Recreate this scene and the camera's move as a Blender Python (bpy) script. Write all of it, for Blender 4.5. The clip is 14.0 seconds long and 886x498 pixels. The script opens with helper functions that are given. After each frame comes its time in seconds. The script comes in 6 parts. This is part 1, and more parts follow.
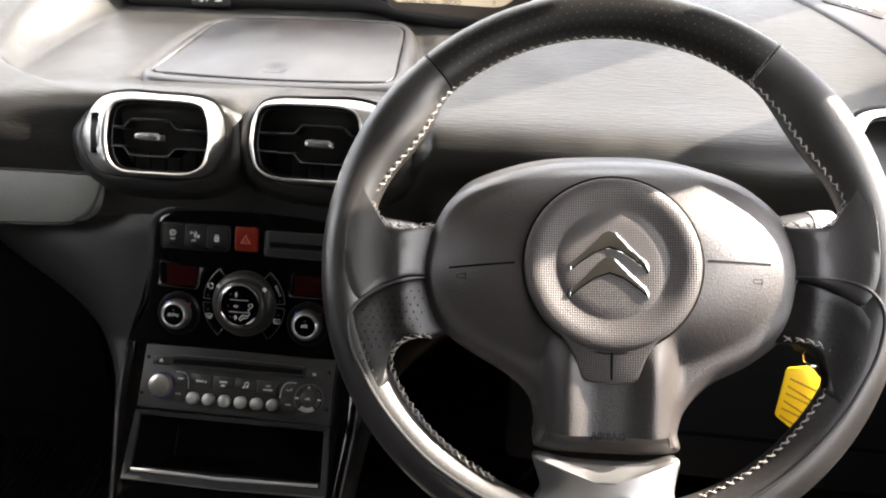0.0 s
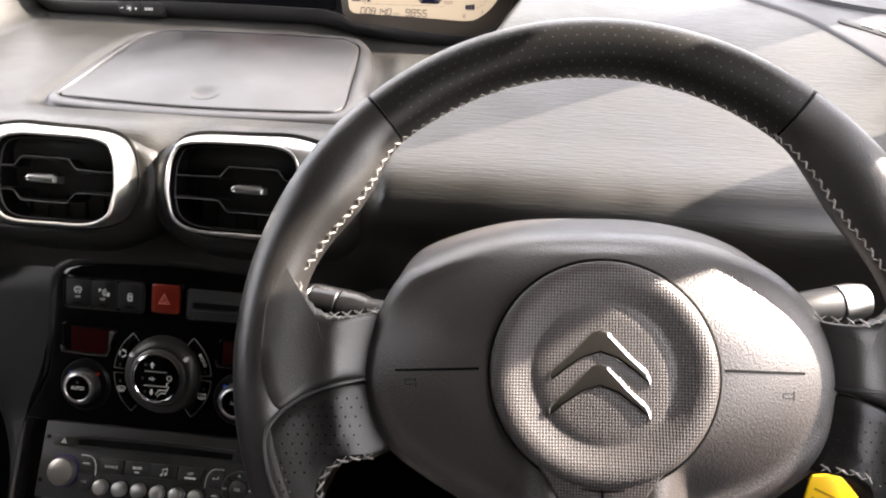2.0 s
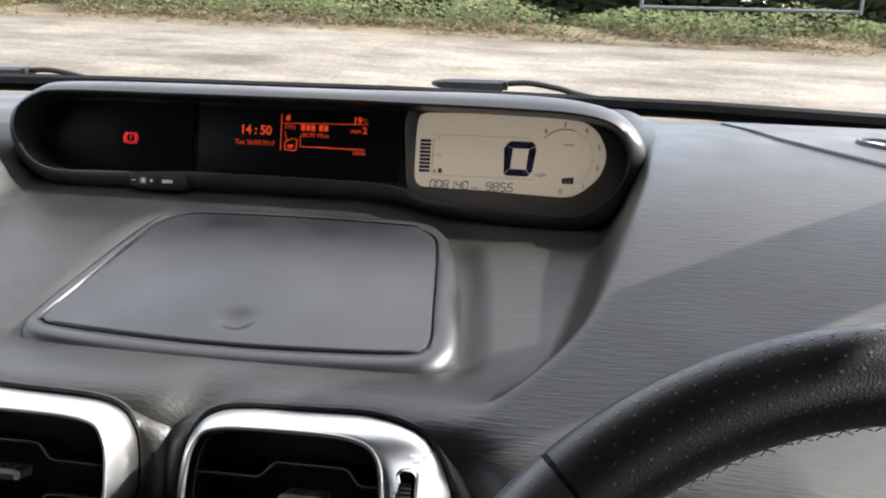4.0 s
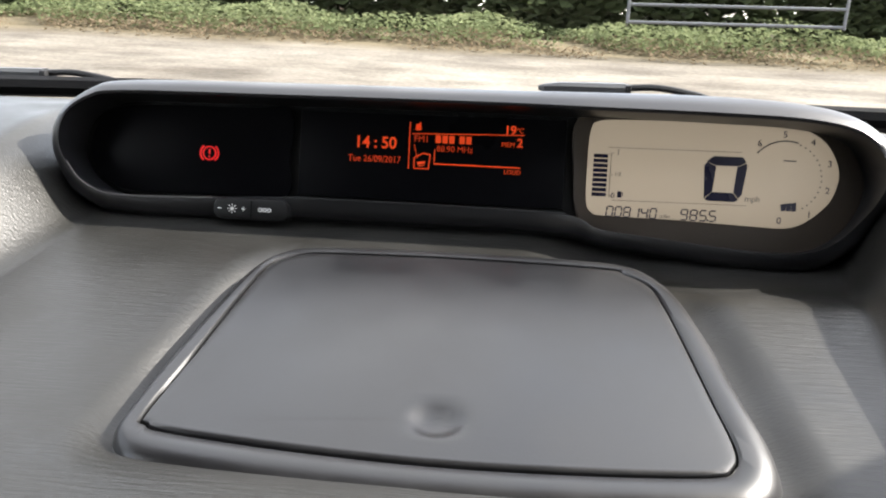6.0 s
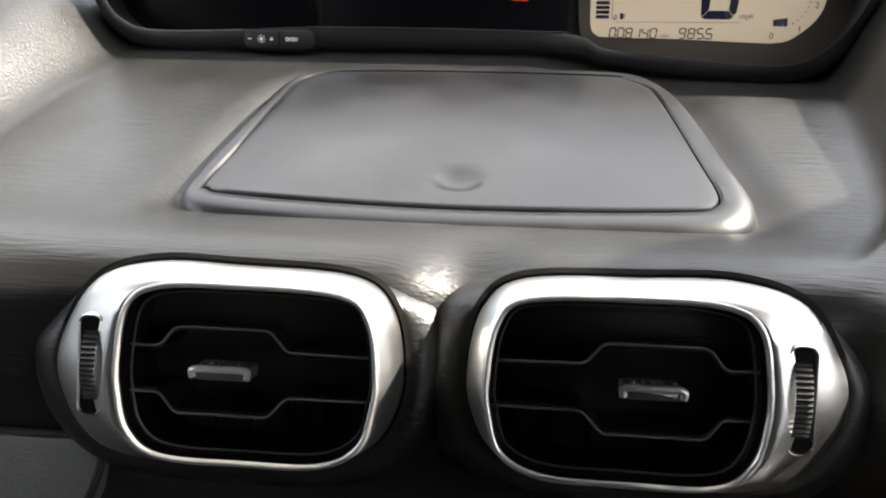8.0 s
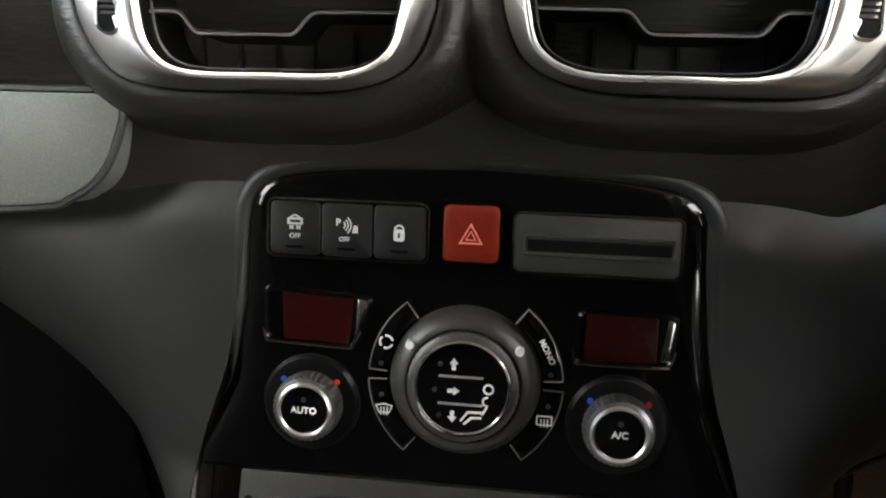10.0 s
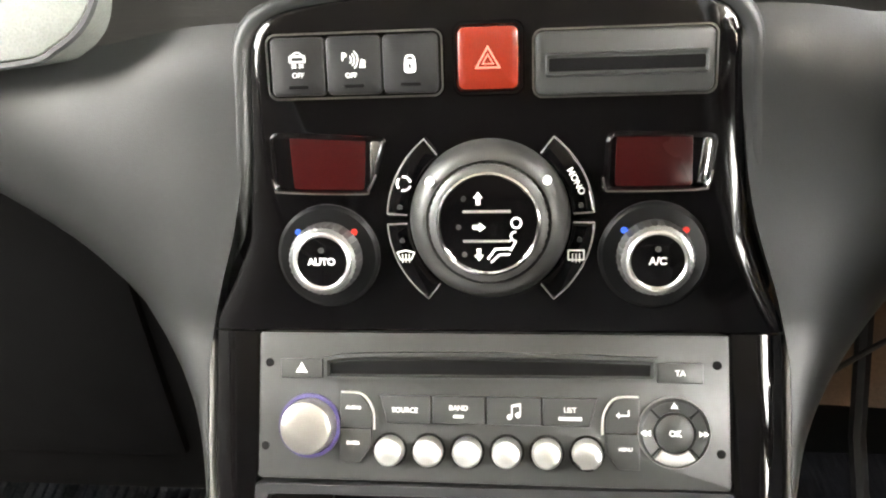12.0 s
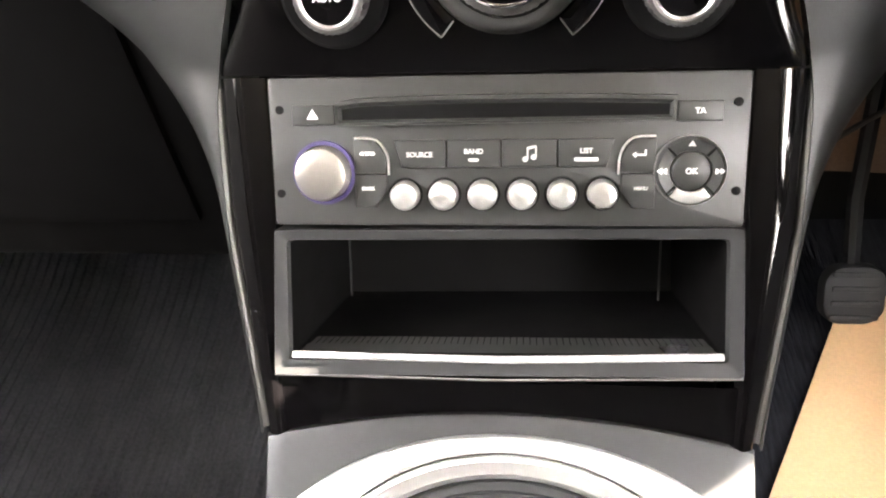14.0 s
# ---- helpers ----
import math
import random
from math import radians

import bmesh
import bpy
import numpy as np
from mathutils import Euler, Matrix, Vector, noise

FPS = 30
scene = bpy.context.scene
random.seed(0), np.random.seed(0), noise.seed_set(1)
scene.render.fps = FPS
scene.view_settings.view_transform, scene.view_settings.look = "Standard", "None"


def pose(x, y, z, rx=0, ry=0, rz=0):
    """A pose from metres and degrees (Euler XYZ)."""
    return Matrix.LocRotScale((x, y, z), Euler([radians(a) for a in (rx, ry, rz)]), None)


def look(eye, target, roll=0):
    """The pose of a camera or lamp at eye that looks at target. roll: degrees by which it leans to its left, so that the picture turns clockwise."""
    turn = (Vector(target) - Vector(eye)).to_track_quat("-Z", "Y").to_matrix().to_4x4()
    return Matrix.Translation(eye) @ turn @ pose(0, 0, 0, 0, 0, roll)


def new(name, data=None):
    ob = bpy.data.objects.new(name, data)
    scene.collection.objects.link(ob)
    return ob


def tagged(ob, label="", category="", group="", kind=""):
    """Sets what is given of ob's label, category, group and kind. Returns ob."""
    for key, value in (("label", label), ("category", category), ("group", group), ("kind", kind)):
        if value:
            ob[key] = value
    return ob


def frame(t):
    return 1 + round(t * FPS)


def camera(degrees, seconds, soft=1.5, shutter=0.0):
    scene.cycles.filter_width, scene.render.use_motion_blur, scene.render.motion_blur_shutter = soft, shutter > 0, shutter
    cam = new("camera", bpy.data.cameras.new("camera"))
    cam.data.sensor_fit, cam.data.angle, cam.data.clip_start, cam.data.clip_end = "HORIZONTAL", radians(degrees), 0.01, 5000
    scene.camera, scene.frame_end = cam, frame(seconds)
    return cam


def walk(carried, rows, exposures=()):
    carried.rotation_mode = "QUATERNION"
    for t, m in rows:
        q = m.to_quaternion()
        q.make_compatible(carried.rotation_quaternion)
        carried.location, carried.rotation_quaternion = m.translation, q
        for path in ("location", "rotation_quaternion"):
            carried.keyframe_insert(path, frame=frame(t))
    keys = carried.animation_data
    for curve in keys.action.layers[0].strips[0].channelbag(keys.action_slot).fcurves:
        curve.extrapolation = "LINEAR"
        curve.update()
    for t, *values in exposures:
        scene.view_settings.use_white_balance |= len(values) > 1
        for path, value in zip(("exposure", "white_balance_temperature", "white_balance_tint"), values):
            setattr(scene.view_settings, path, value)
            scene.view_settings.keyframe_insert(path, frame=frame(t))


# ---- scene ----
cam = camera(60.0, 14.0, soft=2.05)
# seconds, stops, kelvin, tint
EXPOSURES = [(0.0, 3.45, 7050, 13), (1.5, 3.5, 7200, 18), (2.2, 3.25, 7050, 15), (3.0, 2.7, 6850, 12), (3.5, 2.45, 6400, 11), (4.2, 2.0, 6350, 11), (6.5, 2.45, 6650, 10), (7.0, 2.8, 6750, 10), (7.5, 2.5, 6800, 10), (8.5, 2.5, 6750, 10), (9.2, 3.0, 6900, 10), (10.2, 5.0, 7200, 9), (11.3, 6.65, 7500, 9), (12.5, 6.85, 7500, 8), (13.2, 6.85, 7450, 8), (14.0, 6.6, 7450, 14)]
PATH = [
    (0, (0.2668, 0.0284, 1.3415), (0.0189, 1.8213, 0.4905), 0.77),
    (0.5, (0.2712, 0.0586, 1.3398), (0.0588, 1.8643, 0.5066), 1.07),
    (1, (0.2765, 0.0856, 1.3389), (0.1039, 1.8876, 0.4885), 1.60),
    (1.5, (0.2741, 0.1074, 1.3330), (0.1181, 1.8838, 0.4274), 2.25),
    (2, (0.2665, 0.1467, 1.3414), (0.0751, 1.9447, 0.4865), 1.80),
    (2.5, (0.2606, 0.1886, 1.3432), (0.0265, 2.0004, 0.5293), 1.71),
    (3, (0.2444, 0.2473, 1.3442), (0.0946, 2.1115, 0.6356), 3.02),
    (3.5, (0.2108, 0.3012, 1.3667), (0.0844, 2.1869, 0.7125), 1.06),
    (4, (0.1747, 0.3374, 1.3688), (-0.0553, 2.2250, 0.7491), 1.63),
    (4.2, (0.1571, 0.3502, 1.3574), (-0.0764, 2.2477, 0.7699), 2.18),
    (6.3, (0.0116, 0.4721, 1.3349), (-0.1261, 2.3811, 0.7546), 1.52),
    (6.5, (0.0062, 0.4703, 1.3304), (-0.1020, 2.3685, 0.7097), 1.22),
    (7, (0.0074, 0.4393, 1.3185), (-0.1411, 2.3211, 0.6574), 1.06),
    (7.5, (0.0112, 0.4303, 1.3111), (-0.1602, 2.2890, 0.5929), 0.35),
    (8, (0.0275, 0.4024, 1.2936), (-0.1573, 2.2308, 0.5042), 0.17),
    (8.5, (0.0268, 0.3887, 1.2713), (-0.1792, 2.1871, 0.4208), -0.04),
    (9, (0.0251, 0.3767, 1.2461), (-0.1988, 2.1514, 0.3515), -0.23),
    (9.2, (0.0283, 0.3736, 1.2343), (-0.2042, 2.1372, 0.3202), -0.27),
    (11.3, (0.0216, 0.3659, 1.1407), (-0.2248, 2.0996, 0.1743), -2.02),
    (11.5, (0.0194, 0.3654, 1.1424), (-0.2216, 2.0887, 0.1564), -2.61),
    (12, (0.0179, 0.3620, 1.1398), (-0.2136, 2.0403, 0.0769), -4.43),
    (12.5, (0.0182, 0.3587, 1.1391), (-0.2232, 1.9967, 0.0171), -5.68),
    (13, (0.0174, 0.3538, 1.1365), (-0.2592, 1.9164, -0.0809), -6.81),
    (13.5, (0.0124, 0.3567, 1.1181), (-0.2434, 1.8909, -0.1391), -6.02),
    (14, (0.0113, 0.3546, 1.1227), (-0.2160, 1.6838, -0.3544), -6.74),
]
walk(cam, [(t, look(eye, target, roll)) for t, eye, target, roll in PATH], EXPOSURES)

# ---- light ----
SUN_ELEVATION, SUN_AZIMUTH = 37.5, 75.0      # azimuth: degrees clockwise from ahead (+y)
world = bpy.data.worlds.new("sky")
scene.world = world
world.use_nodes = True
_nt = world.node_tree
_nt.nodes.clear()
_sky = _nt.nodes.new("ShaderNodeTexSky")
_sky.sky_type, _sky.sun_disc = "NISHITA", False
_sky.sun_elevation, _sky.sun_rotation = radians(SUN_ELEVATION), radians(SUN_AZIMUTH)
_bg = _nt.nodes.new("ShaderNodeBackground")
_bg.inputs[1].default_value = 0.14
_wo = _nt.nodes.new("ShaderNodeOutputWorld")
# thin bright cloud all over the sky
_tc = _nt.nodes.new("ShaderNodeTexCoord")
_cl = _nt.nodes.new("ShaderNodeTexNoise")
_cl.inputs["Scale"].default_value, _cl.inputs["Detail"].default_value = 2.2, 6.0
_nt.links.new(_tc.outputs["Generated"], _cl.inputs["Vector"])
_cr = _nt.nodes.new("ShaderNodeMapRange")
_cr.inputs["From Min"].default_value, _cr.inputs["From Max"].default_value = 0.40, 0.62
_cr.inputs["To Min"].default_value, _cr.inputs["To Max"].default_value = 0.35, 0.95
_nt.links.new(_cl.outputs["Fac"], _cr.inputs["Value"])
_mx = _nt.nodes.new("ShaderNodeMix")
_mx.data_type = "RGBA"
_mx.inputs["B"].default_value = (5.4, 5.4, 5.4, 1)
_nt.links.new(_cr.outputs[0], _mx.inputs["Factor"])
_nt.links.new(_sky.outputs[0], _mx.inputs["A"])
_nt.links.new(_mx.outputs["Result"], _bg.inputs[0])
_nt.links.new(_bg.outputs[0], _wo.inputs[0])
sun_data = bpy.data.lights.new("sun", "SUN")
sun_data.energy, sun_data.angle, sun_data.color = 4.0, radians(0.6), (1.0, 0.95, 0.87)
sun = new("sun", sun_data)
_e, _a = radians(SUN_ELEVATION), radians(SUN_AZIMUTH)
sun.matrix_world = look((8 * math.sin(_a) * math.cos(_e), 8 * math.cos(_a) * math.cos(_e), 8 * math.sin(_e)), (0, 0, 0))


# ---- materials ----
def surface(name, base, rough, metallic=0.0, grain=0.0, size=0.001, stretch=(1, 1, 1), vary=0.12, patch=0.05, coat=0.0,
            rough_vary=0.08, voronoi=False, specular=0.5, second=None, wear=0.0):
    """A procedural surface: base colour with fine and broad variation, grain as relief (size in metres)."""
    m = bpy.data.materials.new(name)
    m.use_nodes = True
    nt = m.node_tree
    b = nt.nodes["Principled BSDF"]
    geo = nt.nodes.new("ShaderNodeNewGeometry")
    mp = nt.nodes.new("ShaderNodeMapping")
    mp.inputs["Scale"].default_value = tuple(s / size for s in stretch)
    nt.links.new(geo.outputs["Position"], mp.inputs["Vector"])
    if voronoi:
        fine = nt.nodes.new("ShaderNodeTexVoronoi")
        fine_out = fine.outputs["Distance"]
    else:
        fine = nt.nodes.new("ShaderNodeTexNoise")
        fine.inputs["Detail"].default_value = 3
        fine_out = fine.outputs["Fac"]
    fine.inputs["Scale"].default_value = 1.0
    nt.links.new(mp.outputs[0], fine.inputs["Vector"])
    broad = nt.nodes.new("ShaderNodeTexNoise")
    broad.inputs["Scale"].default_value = 1.0 / patch
    broad.inputs["Detail"].default_value = 4
    nt.links.new(geo.outputs["Position"], broad.inputs["Vector"])
    mix = nt.nodes.new("ShaderNodeMath")
    mix.operation = "MULTIPLY_ADD"
    mix.inputs[1].default_value = 0.5
    nt.links.new(fine_out, mix.inputs[0])
    half = nt.nodes.new("ShaderNodeMath")
    half.operation = "MULTIPLY"
    half.inputs[1].default_value = 0.5
    nt.links.new(broad.outputs["Fac"], half.inputs[0])
    nt.links.new(half.outputs[0], mix.inputs[2])
    ramp = nt.nodes.new("ShaderNodeValToRGB")
    lo = tuple(c * (1 - vary) for c in base)
    hi = tuple(min(1, c * (1 + vary)) for c in (second or base))
    ramp.color_ramp.elements[0].position, ramp.color_ramp.elements[1].position = 0.3, 0.7
    ramp.color_ramp.elements[0].color, ramp.color_ramp.elements[1].color = (*lo, 1), (*hi, 1)
    nt.links.new(mix.outputs[0], ramp.inputs[0])
    nt.links.new(ramp.outputs[0], b.inputs["Base Color"])
    rr = nt.nodes.new("ShaderNodeMapRange")
    rr.inputs["From Min"].default_value, rr.inputs["From Max"].default_value = 0.3, 0.7
    rr.inputs["To Min"].default_value, rr.inputs["To Max"].default_value = max(0.02, rough - rough_vary), min(1, rough + rough_vary)
    nt.links.new(broad.outputs["Fac"], rr.inputs["Value"])
    nt.links.new(rr.outputs[0], b.inputs["Roughness"])
    b.inputs["Metallic"].default_value = metallic
    b.inputs["Coat Weight"].default_value = coat
    b.inputs["Coat Roughness"].default_value = 0.04
    b.inputs["Specular IOR Level"].default_value = specular
    if grain:
        bump = nt.nodes.new("ShaderNodeBump")
        bump.inputs["Strength"].default_value = grain
        bump.inputs["Distance"].default_value = size * 0.6
        nt.links.new(fine_out, bump.inputs["Height"])
        nt.links.new(bump.outputs[0], b.inputs["Normal"])
    return m


def glowing(name, base, strength, rough=0.4):
    m = bpy.data.materials.new(name)
    m.use_nodes = True
    b = m.node_tree.nodes["Principled BSDF"]
    b.inputs["Base Color"].default_value = (*base, 1)
    b.inputs["Roughness"].default_value = rough
    b.inputs["Emission Color"].default_value = (*base, 1)
    b.inputs["Emission Strength"].default_value = strength
    return m


M_DASH = surface("soft_charcoal_dash_skin", (0.0155, 0.0152, 0.0138), 0.39, grain=0.38, size=0.0015, stretch=(0.10, 1.0, 1.0), vary=0.14, specular=0.56)
M_DASH_SMOOTH = surface("smooth_charcoal_plastic", (0.0085, 0.0086, 0.0098), 0.36, grain=0.08, size=0.0008, vary=0.1, specular=0.75)
M_GREY = surface("grey_satin_plastic", (0.028, 0.029, 0.030), 0.42, grain=0.15, size=0.0008, vary=0.1)
M_EDGE = surface("pale_satin_edge_plastic", (0.16, 0.155, 0.15), 0.35, vary=0.08)
M_LIP = surface("pale_grey_lip_plastic", (0.42, 0.42, 0.41), 0.42, grain=0.06, size=0.0006, vary=0.12, patch=0.02)
M_GUN = surface("gunmetal_ring", (0.22, 0.22, 0.22), 0.36, metallic=0.8, grain=0.05, size=0.0006, vary=0.06)
M_FLANK = surface("grey_satin_flank_plastic", (0.0165, 0.0175, 0.0172), 0.42, grain=0.12, size=0.0008, vary=0.1)
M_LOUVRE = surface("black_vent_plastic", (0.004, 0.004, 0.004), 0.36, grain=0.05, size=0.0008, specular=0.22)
M_RIDGE = surface("grey_louvre_edge", (0.10, 0.10, 0.10), 0.30, vary=0.06, specular=0.6)
M_HOOD = surface("satin_black_hood_plastic", (0.010, 0.010, 0.0115), 0.40, grain=0.06, size=0.0007, specular=0.8)
M_BLACK = surface("matt_black_plastic", (0.007, 0.007, 0.0075), 0.5, grain=0.15, size=0.0008, specular=0.35)
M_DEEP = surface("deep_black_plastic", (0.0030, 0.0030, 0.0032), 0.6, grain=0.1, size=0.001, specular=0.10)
M_PIANO = surface("piano_black_lacquer", (0.002, 0.0018, 0.002), 0.07, rough_vary=0.03, specular=0.5)
M_CHROME = surface("satin_chrome_trim", (0.63, 0.625, 0.615), 0.35, metallic=1.0, grain=0.05, size=0.0006, vary=0.03)
M_BRIGHT = surface("bright_chrome", (0.8, 0.8, 0.8), 0.1, metallic=1.0, vary=0.02, rough_vary=0.04)
M_SILVER = surface("silver_paint", (0.72, 0.72, 0.70), 0.33, metallic=0.85, grain=0.05, size=0.0006, vary=0.04)
M_LEATHER = surface("black_leather", (0.021, 0.0196, 0.0190), 0.37, grain=0.20, size=0.0008, voronoi=True, vary=0.15, specular=0.8)
M_LEATHER_HOLES = surface("perforated_black_leather", (0.008, 0.0075, 0.0073), 0.36, grain=0.18, size=0.0008, voronoi=True, vary=0.15, specular=0.45)
M_HUB = surface("moulded_grey_black_hub_plastic", (0.045, 0.0402, 0.0388), 0.36, grain=0.30, size=0.0009, voronoi=True, vary=0.12, specular=0.65)
M_HUBRING = surface("ribbed_grey_hub_plastic", (0.056, 0.0500, 0.0480), 0.42, grain=0.4, size=0.0008, vary=0.1)
M_HUBRING.node_tree.nodes["Principled BSDF"].inputs["Roughness"].default_value = 0.4
_n = M_HUBRING.node_tree
_oc = _n.nodes.new("ShaderNodeTexCoord")
_dots = _n.nodes.new("ShaderNodeTexVoronoi")
_dots.inputs["Scale"].default_value, _dots.inputs["Randomness"].default_value = 680.0, 0.0
_dm = _n.nodes.new("ShaderNodeMapping")
_dm.inputs["Scale"].default_value = (1, 1, 0)
_n.links.new(_oc.outputs["Object"], _dm.inputs["Vector"])
_n.links.new(_dm.outputs[0], _dots.inputs["Vector"])
_db = _n.nodes.new("ShaderNodeBump")
_db.inputs["Strength"].default_value, _db.inputs["Distance"].default_value = 0.6, 0.0007
_n.links.new(_dots.outputs["Distance"], _db.inputs["Height"])
_n.links.new(_db.outputs[0], _n.nodes["Principled BSDF"].inputs["Normal"])
M_DOT = surface("pale_hole_edge", (0.075, 0.073, 0.070), 0.45)
M_THREAD = surface("off_white_thread", (0.30, 0.285, 0.26), 0.8, vary=0.15)
M_RED = surface("red_translucent_button", (0.17, 0.018, 0.009), 0.22, coat=0.2, vary=0.06)
M_DARKRED = surface("dark_red_display_window", (0.022, 0.003, 0.003), 0.25, specular=0.15)
M_WHITE = surface("white_print", (0.75, 0.75, 0.74), 0.5, vary=0.03)
M_LOWPRINT = surface("grey_print", (0.5, 0.5, 0.5), 0.5, vary=0.03)
M_RADIO = surface("graphite_radio_plastic", (0.032, 0.033, 0.032), 0.36, grain=0.12, size=0.0006, vary=0.08)
M_RADIOBTN = surface("dark_graphite_button", (0.034, 0.035, 0.034), 0.34, grain=0.06, size=0.0006, vary=0.06)
M_RUBBER = surface("black_rubber", (0.015, 0.015, 0.015), 0.6, grain=0.2, size=0.001)
M_PAD = surface("pale_grey_green_panel", (0.140, 0.147, 0.135), 0.45, grain=0.3, size=0.0011, voronoi=True, vary=0.1)
M_CARPET = surface("charcoal_carpet", (0.014, 0.0145, 0.017), 0.95, grain=0.9, size=0.006, stretch=(1.4, 0.15, 0.3), vary=0.5, specular=0.0)
M_MAT = surface("ribbed_charcoal_mat", (0.036, 0.037, 0.041), 0.95, grain=0.8, size=0.004, vary=0.35, specular=0.0)
M_PAPER = surface("brown_paper_mat", (0.72, 0.46, 0.25), 0.8, grain=0.2, size=0.004, vary=0.1, patch=0.1)
M_TAG = surface("yellow_plastic_tag", (0.95, 0.58, 0.015), 0.4, vary=0.04)
M_TAGINK = surface("ochre_tag_ink", (0.45, 0.23, 0.01), 0.5)
M_SCREEN = surface("black_display_glass", (0.004, 0.004, 0.005), 0.35, specular=0.06)
M_DIAL = surface("satin_black_dial", (0.0045, 0.0045, 0.0048), 0.34, specular=0.25, vary=0.08)
M_GLOW = glowing("red_orange_display_segments", (1.0, 0.085, 0.015), 0.07)
M_GLOWDIM = glowing("dim_red_display_segments", (0.8, 0.06, 0.012), 0.055)
M_WARN = glowing("red_warning_lamp", (1.0, 0.02, 0.02), 0.07)
M_LCD = glowing("warm_lcd_glass", (0.42, 0.345, 0.255), 0.11, rough=0.5)
M_LCDINK = surface("dark_blue_lcd_segment", (0.014, 0.013, 0.035), 0.3)
M_LCDLINE = surface("thin_grey_lcd_line", (0.1, 0.09, 0.08), 0.3)
M_LCDFRAME = surface("taupe_lcd_surround", (0.062, 0.049, 0.038), 0.5, grain=0.1, size=0.001)
M_ROOF = surface("grey_headliner_cloth", (0.27, 0.266, 0.255), 0.9, grain=0.3, size=0.002)
M_TRIM = surface("charcoal_door_trim", (0.022, 0.022, 0.023), 0.6, grain=0.3, size=0.002)
M_PAINT = surface("blue_car_paint", (0.02, 0.09, 0.3), 0.2, coat=0.8)
M_BLUE = surface("blue_print_dot", (0.03, 0.12, 0.7), 0.4)
M_REDDOT = surface("red_print_dot", (0.7, 0.03, 0.02), 0.4)


# ---- building helpers ----
def lean_frame(x, y, z, lean):
    """A frame on a panel that leans back by lean degrees: x right, y up along the panel, z out of it towards the seats."""
    a = radians(lean)
    return Matrix(((1, 0, 0, x), (0, math.sin(a), -math.cos(a), y), (0, math.cos(a), math.sin(a), z), (0, 0, 0, 1)))


def thing(name, m, label, category, group="", kind=""):
    ob = new(name)
    ob.empty_display_size = 0.05
    ob.matrix_world = m
    return tagged(ob, label, category, group, kind)


def part(name, bm, material, parent=None, label="", smooth=True, at=None):
    """Links a bmesh as one mesh object under a thing or a part."""
    bmesh.ops.recalc_face_normals(bm, faces=bm.faces[:])
    me = bpy.data.meshes.new(name)
    bm.to_mesh(me)
    bm.free()
    me.materials.append(material)
    if smooth:
        for p in me.polygons:
            p.use_smooth = True
        me.set_sharp_from_angle(angle=radians(38))
    ob = new(name, me)
    if parent is not None:
        ob.parent = parent
    if at is not None:
        ob.matrix_local = at
    if label:
        tagged(ob, label)
    return ob


def setting(name, bm, material, label, category, smooth=True):
    return tagged(part(name, bm, material, None, "", smooth), label, category, "", "structure")


def rrect(w, h, r, cx=0.0, cy=0.0, n=6):
    """A rounded rectangle's outline, anticlockwise."""
    out = []
    for k, (sx, sy) in enumerate(((1, 1), (-1, 1), (-1, -1), (1, -1))):
        for i in range(n + 1):
            a = math.pi / 2 * (k + i / n)
            out.append((cx + sx * (w / 2 - r) + r * math.cos(a), cy + sy * (h / 2 - r) + r * math.sin(a)))
    return out


def circle(r, cx=0.0, cy=0.0, n=40, ry=None):
    return [(cx + r * math.cos(2 * math.pi * i / n), cy + (ry or r) * math.sin(2 * math.pi * i / n)) for i in range(n)]


def spline(points, n=8, closed=False):
    """Catmull-Rom through the points, n steps a stretch."""
    pts = [Vector(p) for p in points]
    out, last = [], len(pts) if closed else len(pts) - 1
    for i in range(last):
        if closed:
            a, b, c, d = (pts[(i + k) % len(pts)] for k in (-1, 0, 1, 2))
        else:
            a, b, c, d = pts[max(i - 1, 0)], pts[i], pts[i + 1], pts[min(i + 2, len(pts) - 1)]
        for j in range(n):
            t = j / n
            out.append(tuple(0.5 * (2 * b + (c - a) * t + (2 * a - 5 * b + 4 * c - d) * t * t + (3 * b - a - 3 * c + d) * t ** 3)))
    if not closed:
        out.append(tuple(pts[-1]))
    return out


def inset(pts, d):
    """The outline moved inwards by d (outwards where d is below zero); anticlockwise."""
    n, out = len(pts), []
    for i in range(n):
        a, b, c = Vector(pts[i - 1][:2]), Vector(pts[i][:2]), Vector(pts[(i + 1) % n][:2])
        e, f = (b - a), (c - b)
        if e.length < 1e-9 or f.length < 1e-9:
            out.append(tuple(b))
            continue
        e, f = e.normalized(), f.normalized()
        m = Vector((-e.y - f.y, e.x + f.x))
        m = m.normalized() / max(0.5, math.sqrt(max(0.05, (1 + e.dot(f)) / 2)))
        out.append(tuple(b + m * d))
    return out


def loop(bm, pts, z):
    return [bm.verts.new((p[0], p[1], z if not callable(z) else z(p[0], p[1]))) for p in pts]


def bridge(bm, a, b):
    n = len(a)
    for i in range(n):
        bm.faces.new((a[i], a[(i + 1) % n], b[(i + 1) % n], b[i]))


